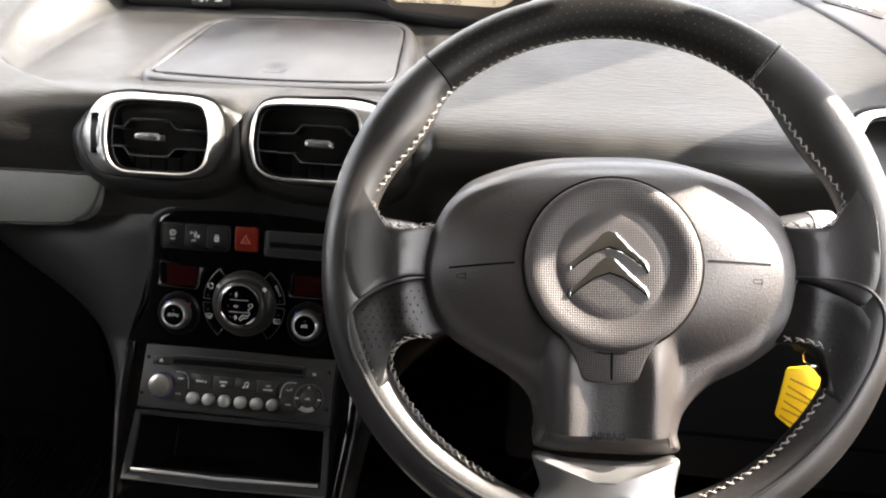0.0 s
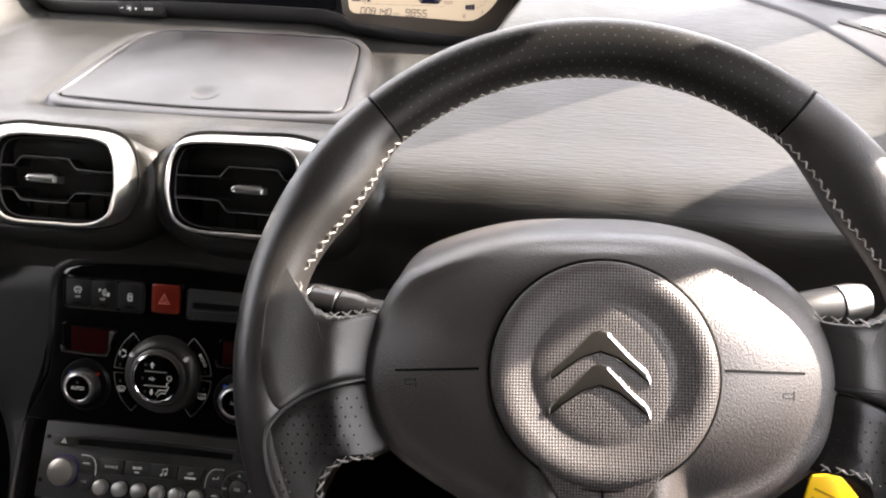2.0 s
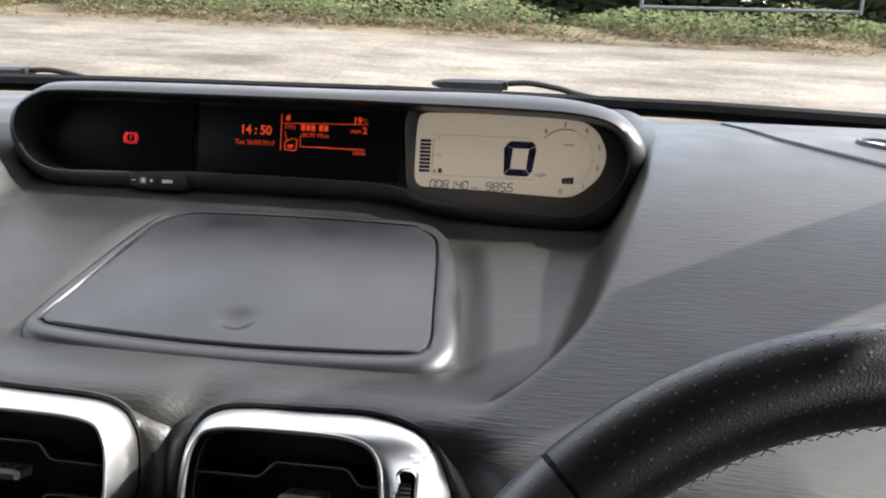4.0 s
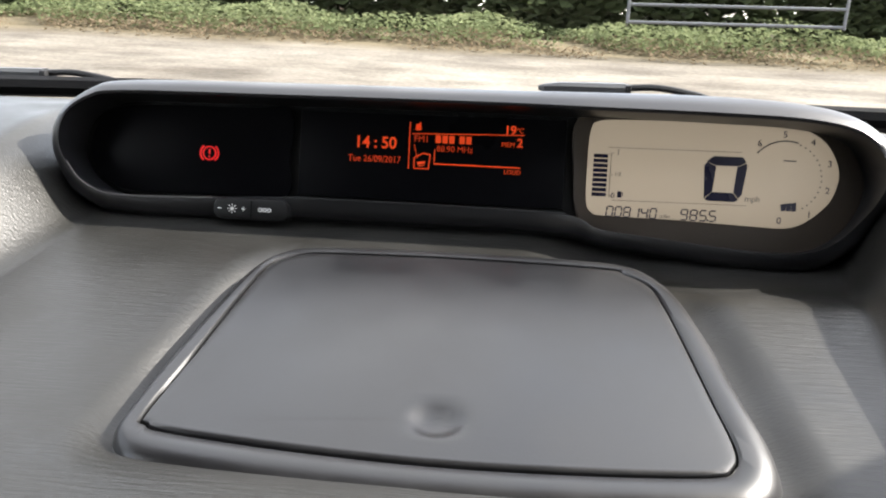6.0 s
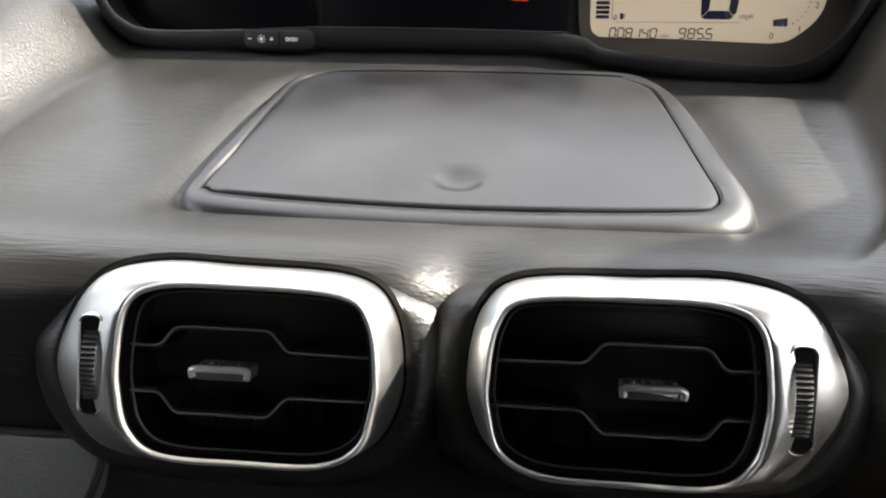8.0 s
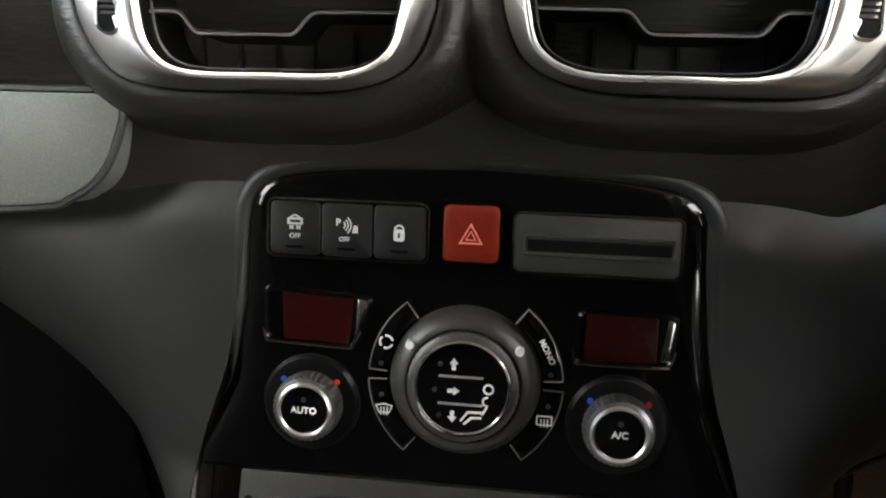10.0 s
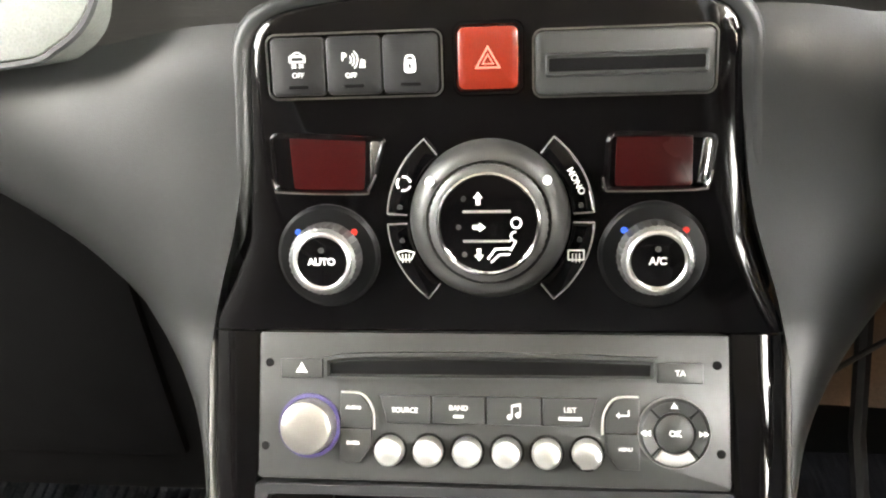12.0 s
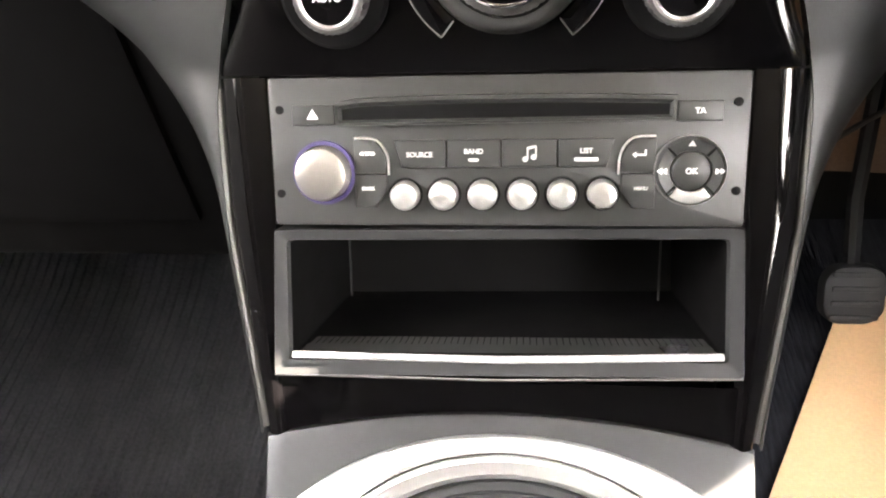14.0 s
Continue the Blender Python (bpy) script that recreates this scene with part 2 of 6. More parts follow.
def plate(bm, pts, z0, z1, bevel=0.0006, dome=0.0, floor_too=False):
    """A solid plate on an outline with a rounded front edge; dome lifts its middle."""
    rings = [loop(bm, pts, z0), loop(bm, pts, z1 - bevel)]
    if bevel:
        rings.append(loop(bm, inset(pts, bevel * 0.3), z1 - bevel * 0.3))
        rings.append(loop(bm, inset(pts, bevel), z1))
    if dome:
        cx, cy = sum(p[0] for p in pts) / len(pts), sum(p[1] for p in pts) / len(pts)
        for k in range(1, 6):
            f = 1 - k / 6
            rings.append(loop(bm, [(cx + (p[0] - cx) * f, cy + (p[1] - cy) * f) for p in inset(pts, bevel)], z1 + dome * (1 - f * f)))
    for a, b in zip(rings, rings[1:]):
        bridge(bm, a, b)
    bm.faces.new(rings[-1])
    if floor_too:
        bm.faces.new(rings[0][::-1])
    return bm


def band(bm, outer, inner, profile):
    """A frame between two outlines of equally many points; profile: (share from outer to inner, z) rows."""
    rings = []
    for f, z in profile:
        rings.append(loop(bm, [(a[0] + (b[0] - a[0]) * f, a[1] + (b[1] - a[1]) * f) for a, b in zip(outer, inner)], z))
    for a, b in zip(rings, rings[1:]):
        bridge(bm, a, b)
    return bm


def lathe(bm, profile, cx=0.0, cy=0.0, n=40, ridge=0.0, cap=True):
    rings = []
    for r, z in profile:
        pts = []
        for i in range(n):
            rr = r - (ridge if i % 2 else 0.0)
            pts.append((cx + rr * math.cos(2 * math.pi * i / n), cy + rr * math.sin(2 * math.pi * i / n)))
        rings.append(loop(bm, pts, z))
    for a, b in zip(rings, rings[1:]):
        bridge(bm, a, b)
    if cap:
        bm.faces.new(rings[-1])
    return bm


def tube(bm, pts, r, n=8, closed=False):
    """A round bar along points; r a number or a list."""
    pts = [Vector(p) for p in pts]
    rings, up, last = [], None, len(pts)
    for i, p in enumerate(pts):
        a = pts[i - 1] if i or closed else pts[0]
        b = pts[(i + 1) % last] if i < last - 1 or closed else pts[-1]
        d = (b - a).normalized()
        if up is None:
            up = Vector((0, 0, 1)) if abs(d.z) < 0.9 else Vector((1, 0, 0))
        s = d.cross(up).normalized()
        up = s.cross(d).normalized()
        rr = r[i] if isinstance(r, (list, tuple)) else r
        rings.append([bm.verts.new(p + s * rr * math.cos(2 * math.pi * k / n) + up * rr * math.sin(2 * math.pi * k / n)) for k in range(n)])
    for a, b in zip(rings, rings[1:] + (rings[:1] if closed else [])):
        bridge(bm, a, b)
    if not closed:
        bm.faces.new(rings[0][::-1])
        bm.faces.new(rings[-1])
    return bm


def grid(bm, fn, nu, nv, thick=None):
    """A sheet from fn(i / nu, j / nv)."""
    vs = [[bm.verts.new(fn(i / nu, j / nv)) for j in range(nv + 1)] for i in range(nu + 1)]
    for i in range(nu):
        for j in range(nv):
            bm.faces.new((vs[i][j], vs[i + 1][j], vs[i + 1][j + 1], vs[i][j + 1]))
    if thick:
        geom = bmesh.ops.extrude_face_region(bm, geom=bm.faces[:])
        bmesh.ops.translate(bm, vec=Vector(thick), verts=[g for g in geom["geom"] if isinstance(g, bmesh.types.BMVert)])
    return bm


def box(bm, x0, x1, y0, y1, z0, z1, bevel=0.0):
    m = Matrix.LocRotScale(((x0 + x1) / 2, (y0 + y1) / 2, (z0 + z1) / 2), None, (x1 - x0, y1 - y0, z1 - z0))
    made = bmesh.ops.create_cube(bm, size=1.0, matrix=m)
    if bevel:
        edges = {e for v in made["verts"] for e in v.link_edges}
        bmesh.ops.bevel(bm, geom=list(edges), offset=bevel, segments=2, affect="EDGES", profile=0.6)
    return bm


def lettering(name, text, size, x, y, z, material, parent, turn=0.0, align="CENTER", width=1.0, bold=0.0, label=""):
    """Raised lettering in the built-in font, made into a mesh."""
    cu = bpy.data.curves.new(name, "FONT")
    cu.body, cu.size, cu.align_x, cu.align_y, cu.extrude, cu.offset = text, size, align, "CENTER", 0.00012, bold
    tmp = bpy.data.objects.new(name, cu)
    me = bpy.data.meshes.new_from_object(tmp)
    bpy.data.objects.remove(tmp)
    bpy.data.curves.remove(cu)
    me.transform(Matrix.Translation((x, y, z)) @ Matrix.Rotation(turn, 4, "Z") @ Matrix.Diagonal((width, 1, 1, 1)))
    me.materials.clear()
    me.materials.append(material)
    ob = new(name, me)
    ob.parent = parent
    if label:
        tagged(ob, label)
    return ob


def flat(bm, polys, z0, z1):
    """Several flat printed shapes."""
    for p in polys:
        a, b = loop(bm, p, z0), loop(bm, p, z1)
        bridge(bm, a, b)
        bm.faces.new(b)
    return bm


def bar(x0, y0, x1, y1, w):
    """A thin bar's outline between two points."""
    d = Vector((x1 - x0, y1 - y0)).normalized()
    s = Vector((-d.y, d.x)) * w / 2
    return [(x0 - s.x, y0 - s.y), (x1 - s.x, y1 - s.y), (x1 + s.x, y1 + s.y), (x0 + s.x, y0 + s.y)]


def arc(cx, cy, r, a0, a1, w, n=14):
    out = [(cx + (r + w / 2) * math.cos(radians(a0 + (a1 - a0) * i / n)), cy + (r + w / 2) * math.sin(radians(a0 + (a1 - a0) * i / n))) for i in range(n + 1)]
    return out + [(cx + (r - w / 2) * math.cos(radians(a1 + (a0 - a1) * i / n)), cy + (r - w / 2) * math.sin(radians(a1 + (a0 - a1) * i / n))) for i in range(n + 1)]


def mm(pts):
    return [(a / 1000, b / 1000) for a, b in pts]


def smooth01(a, b, x):
    t = min(1, max(0, (x - a) / (b - a)))
    return t * t * (3 - 2 * t)


def along(rows, s):
    """Straight-line look-up in rows of (s, value)."""
    if s <= rows[0][0]:
        return rows[0][1]
    for (a, va), (b, vb) in zip(rows, rows[1:]):
        if s <= b:
            return va + (vb - va) * (s - a) / (b - a)
    return rows[-1][1]


# ---- ground and distance ----
def ground_height(x, y):
    if y <= 1.5:
        return 0.0
    rise = 0.104 * (min(y, 11.5) - 1.5) + 0.02 * max(0, min(y, 40) - 11.5)
    tilt = -0.015 * max(-14, min(14, x)) * smooth01(2, 10, y)
    return rise * smooth01(1.5, 4, y) + tilt + 0.015 * noise.noise(Vector((x * 0.6, y * 0.6, 0)))


bm = bmesh.new()
ys = [-400, -100, -30, -8, 0] + [1.0 + 0.35 * k for k in range(40)] + [16, 20, 30, 60, 150, 900]
xs = [-900, -200, -60, -30, -20] + [-14 + 0.7 * k for k in range(41)] + [20, 30, 60, 200, 900]
vs = [[bm.verts.new((x, y, ground_height(x, y))) for y in ys] for x in xs]
for i in range(len(xs) - 1):
    for j in range(len(ys) - 1):
        bm.faces.new((vs[i][j], vs[i + 1][j], vs[i + 1][j + 1], vs[i][j + 1]))
M_GROUND = surface("pale_dusty_gravel", (0.104, 0.095, 0.081), 0.95, grain=0.25, size=0.05, vary=0.1, patch=0.7, second=(0.165, 0.149, 0.126), specular=0.1)
# broad streaks of damp grey and of pale dust across the yard
_n = M_GROUND.node_tree
_gp, _gm, _gn, _gr, _gx = (_n.nodes.new(k) for k in ("ShaderNodeNewGeometry", "ShaderNodeMapping", "ShaderNodeTexNoise", "ShaderNodeValToRGB", "ShaderNodeMix"))
_gm.inputs["Scale"].default_value = (0.50, 1.35, 1.0)
_gn.inputs["Scale"].default_value, _gn.inputs["Detail"].default_value = 1.0, 7.0
_n.links.new(_gp.outputs["Position"], _gm.inputs["Vector"])
_n.links.new(_gm.outputs[0], _gn.inputs["Vector"])
_n.links.new(_gn.outputs["Fac"], _gr.inputs[0])
_gn.inputs["Roughness"].default_value = 0.66
_gr.color_ramp.elements[0].position, _gr.color_ramp.elements[1].position = 0.36, 0.64
_gr.color_ramp.elements[0].color, _gr.color_ramp.elements[1].color = (0.60, 0.58, 0.56, 1), (1.36, 1.36, 1.36, 1)
_gx.data_type, _gx.blend_type = "RGBA", "MULTIPLY"
_gx.inputs["Factor"].default_value = 1.0
_b = _n.nodes["Principled BSDF"].inputs["Base Color"]
_n.links.new(_b.links[0].from_socket, _gx.inputs["A"])
_n.links.new(_gr.outputs[0], _gx.inputs["B"])
_gs, _gw, _gv = (_n.nodes.new(k) for k in ("ShaderNodeSeparateXYZ", "ShaderNodeMapRange", "ShaderNodeMix"))
_n.links.new(_gp.outputs["Position"], _gs.inputs[0])
_n.links.new(_gs.outputs["Y"], _gw.inputs["Value"])
_gw.inputs["From Min"].default_value, _gw.inputs["From Max"].default_value = 9.9, 10.6
_gv.data_type = "RGBA"
_gv.inputs["B"].default_value = (0.115, 0.095, 0.06, 1)
_n.links.new(_gw.outputs[0], _gv.inputs["Factor"])
_n.links.new(_gx.outputs["Result"], _gv.inputs["A"])
_n.links.new(_gv.outputs["Result"], _b)
setting("ground", bm, M_GROUND, "pale dusty gravel yard rising gently ahead of the car", "ground")

# ---- car shell ----
bm = box(bmesh.new(), -0.74, 0.74, -1.75, 1.10, 0.34, 0.38)
setting("floor", bm, M_CARPET, "charcoal ribbed carpet on the car floor", "floor", smooth=False)
bm = box(bmesh.new(), -0.74, 0.74, 1.08, 1.12, 0.30, 1.250)
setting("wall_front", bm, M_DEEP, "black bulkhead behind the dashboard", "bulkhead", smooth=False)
bm = grid(bmesh.new(), lambda u, v: ((u - 0.5) * 1.26, 0.76 - 2.56 * v, 1.62 - 0.04 * (2 * u - 1) ** 2 - 0.03 * (1 - v) ** 12), 10, 24, (0, 0, 0.03))
setting("ceiling", bm, M_ROOF, "grey cloth headliner", "headliner")
bm = box(bmesh.new(), -.74, -.70, -1.75, 1.10, 0.38, 1.270)
# unseen upper wall, added well forward to keep window light off the flank
box(bm, -.735, -.64, -1.75, .12, 1.268, 1.615)
setting("wall_left", bm, M_TRIM, "dark grey plastic door trim with an unseen wall above", "door", smooth=False)
bm = box(bmesh.new(), .70, .74, -1.75, 1.10, 0.38, 1.175)
box(bm, .64, .735, -1.75, -.35, 1.17, 1.615)
box(bm, .70, .74, .88, 1.10, 1.17, 1.268)
setting("wall_right", bm, M_TRIM, "dark grey plastic door trim with an unseen wall above", "door", smooth=False)
bm = box(bmesh.new(), -0.74, 0.74, -1.80, -1.76, 0.34, 1.63)
setting("wall_back", bm, M_TRIM, "dark grey trim closing the cabin", "trim", smooth=False)


def pillar(side, y0, z0, y1, z1, width, thick, label):
    """A raked pillar: width along the car, thick across it."""
    bm = bmesh.new()
    rings = []
    for k in range(9):
        f = k / 8
        y, z, x = y0 + (y1 - y0) * f, z0 + (z1 - z0) * f, side * (0.715 - 0.085 * f)
        rings.append([bm.verts.new((x + a * thick / 2, y + b * width / 2, z)) for a, b in ((-1, -.7), (-.6, -1), (.6, -1), (1, -.7), (1, .7), (.6, 1), (-.6, 1), (-1, .7))])
    for a, b in zip(rings, rings[1:]):
        bridge(bm, a, b)
    bm.faces.new(rings[0][::-1])
    bm.faces.new(rings[-1])
    setting("pillar", bm, M_TRIM, label, "pillar")


for side in (-1, 1):
    pillar(side, 1.055, 1.22, 0.786, 1.61, 0.078, 0.05, "dark grey windscreen pillar trim")
    pillar(side, 0.794, 1.19, 0.504, 1.61, 0.096, 0.05, "broad dark grey door pillar trim")

# ---- dashboard ----
CENTRE = [(.652, 1.030), (.648, 1.058), (.647, 1.085), (.650, 1.110), (.652, 1.135), (.653, 1.163), (.674, 1.1755), (.738, 1.174), (.860, 1.195), (.955, 1.212), (1.05, 1.240), (1.13, 1.268)]
SIDE = [(.676, 1.030), (.657, 1.066), (.644, 1.105), (.628, 1.134), (.630, 1.152), (.648, 1.166), (.695, 1.181), (.760, 1.204), (.860, 1.241), (.960, 1.261), (1.05, 1.263), (1.13, 1.258)]
CREASE = [.150, .150, .150, .152, .155, .158, .163, .198, .226, .246, .260, .268]


def on_spline(row, s):
    """A point on a smooth line through the rows, s from 0 to 1."""
    n = len(row) - 1
    i = min(n - 1, int(s * n))
    t = s * n - i
    a, b, c, d = (Vector(row[min(n, max(0, i + k))]) for k in (-1, 0, 1, 2))
    return 0.5 * (2 * b + (c - a) * t + (2 * a - 5 * b + 4 * c - d) * t * t + (3 * b - a - 3 * c + d) * t ** 3)


def dash_point(x, s):
    """The hollow middle and the raised sides meet along a crease that runs outwards towards the windscreen."""
    c, d = on_spline(CENTRE, s), on_spline(SIDE, s)
    k = on_spline([(v, 0.0) for v in CREASE], s).x + (0.075 * smooth01(0.5, 0.62, s) - 0.032 * smooth01(0.62, 0.82, s) if x < 0 else 0.0)
    g = (1 - smooth01(0.42, 0.66, s)) if x < 0 else 0.0
    w = smooth01(k - 0.014 - 0.010 * g - (0.022 * smooth01(0.6, 0.8, s) if x < 0 else 0.0), k + 0.022 + 0.115 * g, abs(x))
    p = c.lerp(d, w)
    sink = 0.017 * smooth01(0.03, 0.11, x) * smooth01(0.865, 0.925, p.x) * (1 - smooth01(1.0, 1.06, p.x)) * (1 - w)
    # the storage lid lies in a shallow dish with soft side walls
    beside = abs(x) - along([(.705, .126), (.735, .135), (.78, .132), (.84, .126), (.875, .119), (.90, .105)], p.x)
    dish = (0.0070 + 0.0045 * smooth01(0.735, 0.80, p.x) if x < 0 else 0.0085) * (1 - (smooth01(-0.006, 0.017, beside) if x < 0 else smooth01(0.002, 0.024, beside))) * smooth01(0.700, 0.745, p.x) * (1 - smooth01(0.870, 0.905, p.x))
    # a soft valley between the cushions of the two middle vents
    valley = math.exp(-((x - .013) / .021) ** 2) * smooth01(1.05, 1.15, p.y) * (1 - smooth01(.660, .712, p.x))
    return (x, p.x + 0.05 * max(0, abs(x) - 0.55) + .009 * valley, p.y - sink - dish - .010 * valley)


bm = grid(bmesh.new(), lambda u, v: dash_point((u - 0.5) * 1.40, v), 440, 124)
dashboard = thing("dashboard", Matrix.Identity(4), "charcoal soft-touch dashboard with a grained skin and hollow middle", "dashboard")
part("dashboard_skin", bm, M_DASH, dashboard, "charcoal grained soft skin")

# lower panels of the dashboard
glovebox = thing("glovebox", Matrix.Translation((-.445, .700, .890)), "black plastic glovebox below the dashboard", "glovebox")
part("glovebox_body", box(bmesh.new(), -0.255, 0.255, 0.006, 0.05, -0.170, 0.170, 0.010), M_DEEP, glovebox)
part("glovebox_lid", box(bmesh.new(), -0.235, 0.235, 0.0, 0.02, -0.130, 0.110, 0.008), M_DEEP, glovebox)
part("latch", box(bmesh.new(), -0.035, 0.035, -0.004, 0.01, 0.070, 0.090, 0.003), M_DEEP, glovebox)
bm = box(bmesh.new(), 0.245, 0.70, 0.690, 0.73, 0.78, 1.06, 0.012)
knee = tagged(part("knee_panel", bm, M_BLACK), "dark grey plastic knee panel under the steering column", "panel")
part("tray_seam", box(bmesh.new(), 0.30, 0.66, 0.6885, 0.692, 0.838, 0.842), M_DEEP, knee)

# ---- centre console ----
UP, LOW, VENT = lean_frame(0, .600, .950, 20.5), lean_frame(0, .600, .950, 35.5), lean_frame(0, .626, 1.1435, 21)
LID = lean_frame(0, .738, 1.178, 79.6) @ Matrix.Diagonal((.990, .958, 1, 1))
POD = lean_frame(.0025, .950, 1.2475, 15) @ Matrix.Diagonal((.967, .966, 1, 1))

flank_rows = [(0.130, .088, .20, .07), (0.09, .093, .22, .09), (0.05, .097, .195, .115), (0.02, .107, .138, .13), (0.0, .1145, .088, .12), (-0.035, .1150, .022, .07), (-0.07, .114, .006, .045), (-0.11, .110, .004, .03), (-0.155, .1045, .005, .02)]


def flank_row(s, col):
    """A smoothed look-up of the flank's outline, spread and depth."""
    rows = [(-r[0], r[col]) for r in flank_rows]
    return sum(along(rows, -s + d) for d in (-.020, -.012, -.006, 0, .006, .012, .020)) / 7


def flank_point(side, q, f):
    s = 0.185 - 0.340 * f
    w0, ww, dd = (flank_row(s, c) for c in (1, 2, 3))
    base = (UP if s > 0 else LOW) @ Vector((0, s, 0.002))
    turn = radians(80 * q)
    return (side * (w0 + ww * math.sin(turn) / .985), base.y + .004 + (dd * along([(-.13, .5), (-.06, .8), (0, 1.3)], -s) if side > 0 else along([(-.13, .03), (-.09, .055), (-.05, .10), (-.02, .15), (0, .17), (.035, .12), (.07, .06), (.11, .04)], -s)) * (1 - math.cos(turn)) / .826 + .026 * smooth01(.100, .175, s) + .022 * smooth01(.06, .18, s) * smooth01(.05, .4, q), base.z - 0.02 * q * q)


console = thing("centre_console", LOW, "gloss black centre console surround with rounded top corners", "console")
for side in (-1, 1):
    bm = grid(bmesh.new(), lambda u, v, sd=side: flank_point(sd, u, v), 24, 60, (0, 0.012, 0))
    part("side_flank", bm, M_FLANK, console, "grey satin plastic side flank", at=LOW.inverted())
UL = LOW.inverted() @ UP


def half_outline(s):
    return along([(-.150, .1030), (-.059, .1130), (.002, .1135), (.020, .1045), (.038, .0970), (.072, .0940), (.1050, .0924), (.1120, .0914), (.1170, .0896), (.1205, .0868), (.1228, .0830), (.1248, .0775), (.1264, .068), (.1277, .055), (.1288, .036), (.1294, .018), (.1297, .002)], s)


def middle(s):
    """The upper panel sits a little to the driver's side."""
    return .0018 * smooth01(.0, .04, s)


def panel_sheet(rows, inner, depth, roll=False, sway=1):
    """A bent plate between x = inner(s) and the outline, on both planes."""
    front, back = [], []
    for s in rows:
        o = half_outline(s)
        i = inner(s)
        xs_ = [i + (o - i) * k for k in (0, .2, .4, .6, .75, .85, .92, .955, .975, .99, 1)]
        edge = [0.0] * 5 + [-.0001, -.0004, -.0009, -.0016, -.0028, -.0060]
        if roll:
            xs_ = [i + (o - i) * k / 10 for k in range(11)]
            edge = [-.0004, .0004, .0010, .0014, .0016, .0016, .0013, .0008, .0000, -.0014, -.0045]
        for keep, dz in ((front, 0.0), (back, -depth)):
            line = []
            for x, z in zip(xs_, edge):
                v = Vector((x + sway * middle(s), s, z + dz))
                line.append(UL @ v if s > 0 else v)
            keep.append(line)
    return front, back


def add_panel(name, rows, inner, mirror, parent, depth=0.012, label="", roll=False):
    bm = bmesh.new()
    front, back = panel_sheet(rows, inner, depth, roll, -1 if mirror else 1)
    fl = lambda v: (-v.x, v.y, v.z) if mirror else tuple(v)
    a = [[bm.verts.new(fl(v)) for v in line] for line in front]
    b = [[bm.verts.new(fl(v)) for v in line] for line in back]
    nr, nc = len(a), len(a[0])
    for g in (a, b):
        for i in range(nr - 1):
            for j in range(nc - 1):
                bm.faces.new((g[i][j], g[i + 1][j], g[i + 1][j + 1], g[i][j + 1]))
    for i in range(nr - 1):
        for j in (0, nc - 1):
            bm.faces.new((a[i][j], a[i + 1][j], b[i + 1][j], b[i][j]))
    for j in range(nc - 1):
        for i in (0, nr - 1):
            bm.faces.new((a[i][j], a[i][j + 1], b[i][j + 1], b[i][j]))
    return part(name, bm, M_PIANO, parent, label)


up_rows = [0.0005 + 0.1080 * k / 27 for k in range(27)] + [0.1085 + 0.0212 * (k / 30) ** .8 for k in range(31)]
for mir in (False, True):
    add_panel("upper_panel", up_rows, lambda s: 0.0, mir, console)
    add_panel("side_strip", [-.152 + .152 * k / 24 for k in range(25)], lambda s: 0.0930, mir, console, roll=True)
bm = bmesh.new()
lower = [(-.0973, -.1255), (.0973, -.1255), (.0985, -.150)] + [(.0985 - .197 * k / 20, -.150 + .0125 * (1 - ((k - 10) / 10) ** 2)) for k in range(1, 20)] + [(-.0985, -.150)]
plate(bm, lower, -0.012, 0.0005, 0.0006)
part("lower_panel", bm, M_PIANO, console)
for sd in (-1, 1):
    part("backing_strip", box(bmesh.new(), *sorted((sd * .0885, sd * .1000)), -.152, .0, -.0150, -.0105), M_DEEP, console)
# rolled lip of the flanks that frames the panel
def lip_at(sd, s, out):
    return LOW.inverted() @ ((UP if s > 0 else LOW) @ Vector((sd * (half_outline(s) + out * (1 - smooth01(.112, .129, s))) + middle(s), s + out * smooth01(.112, .129, s), -.0056)))


lip_rows = [.026 + .0860 * k / 30 for k in range(30)] + [.1120 + .0177 * k / 24 for k in range(25)]
lip = [lip_at(-1, s, .0034) for s in lip_rows] + [lip_at(1, s, .0034) for s in lip_rows[::-1]]
part("rolled_lip", tube(bmesh.new(), lip, [.0042 * smooth01(-.5, 16, min(k, len(lip) - 1 - k)) for k in range(len(lip))], 12), M_FLANK, console, "grey rolled lip round the gloss panel")
# thin bright edges along the side strips
for sd in (-1, 1):
    pts = [LOW.inverted() @ ((UP if s > 0 else LOW) @ Vector((sd * (half_outline(s) + 0.0015), s, -0.004))) for s in [-.004 - .146 * k / 30 for k in range(31)]]
    part("edge_trim", tube(bmesh.new(), pts, 0.0016, 8), M_EDGE, console, "thin pale grey edge trim")

# ---- climate panel: switches, displays, dials ----
climate = thing("climate_panel", UP @ Matrix.Translation((0, 0, 0.0005)), "gloss black climate control panel with three round dials and push switches", "climate control")
switches = []
for x, w in ((-.0690, .0208), (-.0477, .0208), (-.0264, .0208)):
    sw = part("switch", plate(bmesh.new(), rrect(w, .0215, .0022, x, .1040), -.002, .0022, .0009), M_BLACK, climate, "matt black push switch")
    part("indicator", plate(bmesh.new(), rrect(.0075, .0014, .0004, x, .0965, 2), .002, .0027, .0002), M_DEEP, sw)
    switches.append(sw)
band(bm := bmesh.new(), rrect(.0672, .0250, .004, -.0477, .1040), rrect(.0648, .0222, .003, -.0477, .1040), [(0, 0), (0.2, .0018), (0.8, .0018), (1, 0)])
part("switch_frame", bm, M_BRIGHT, climate, "thin bright chrome frame")
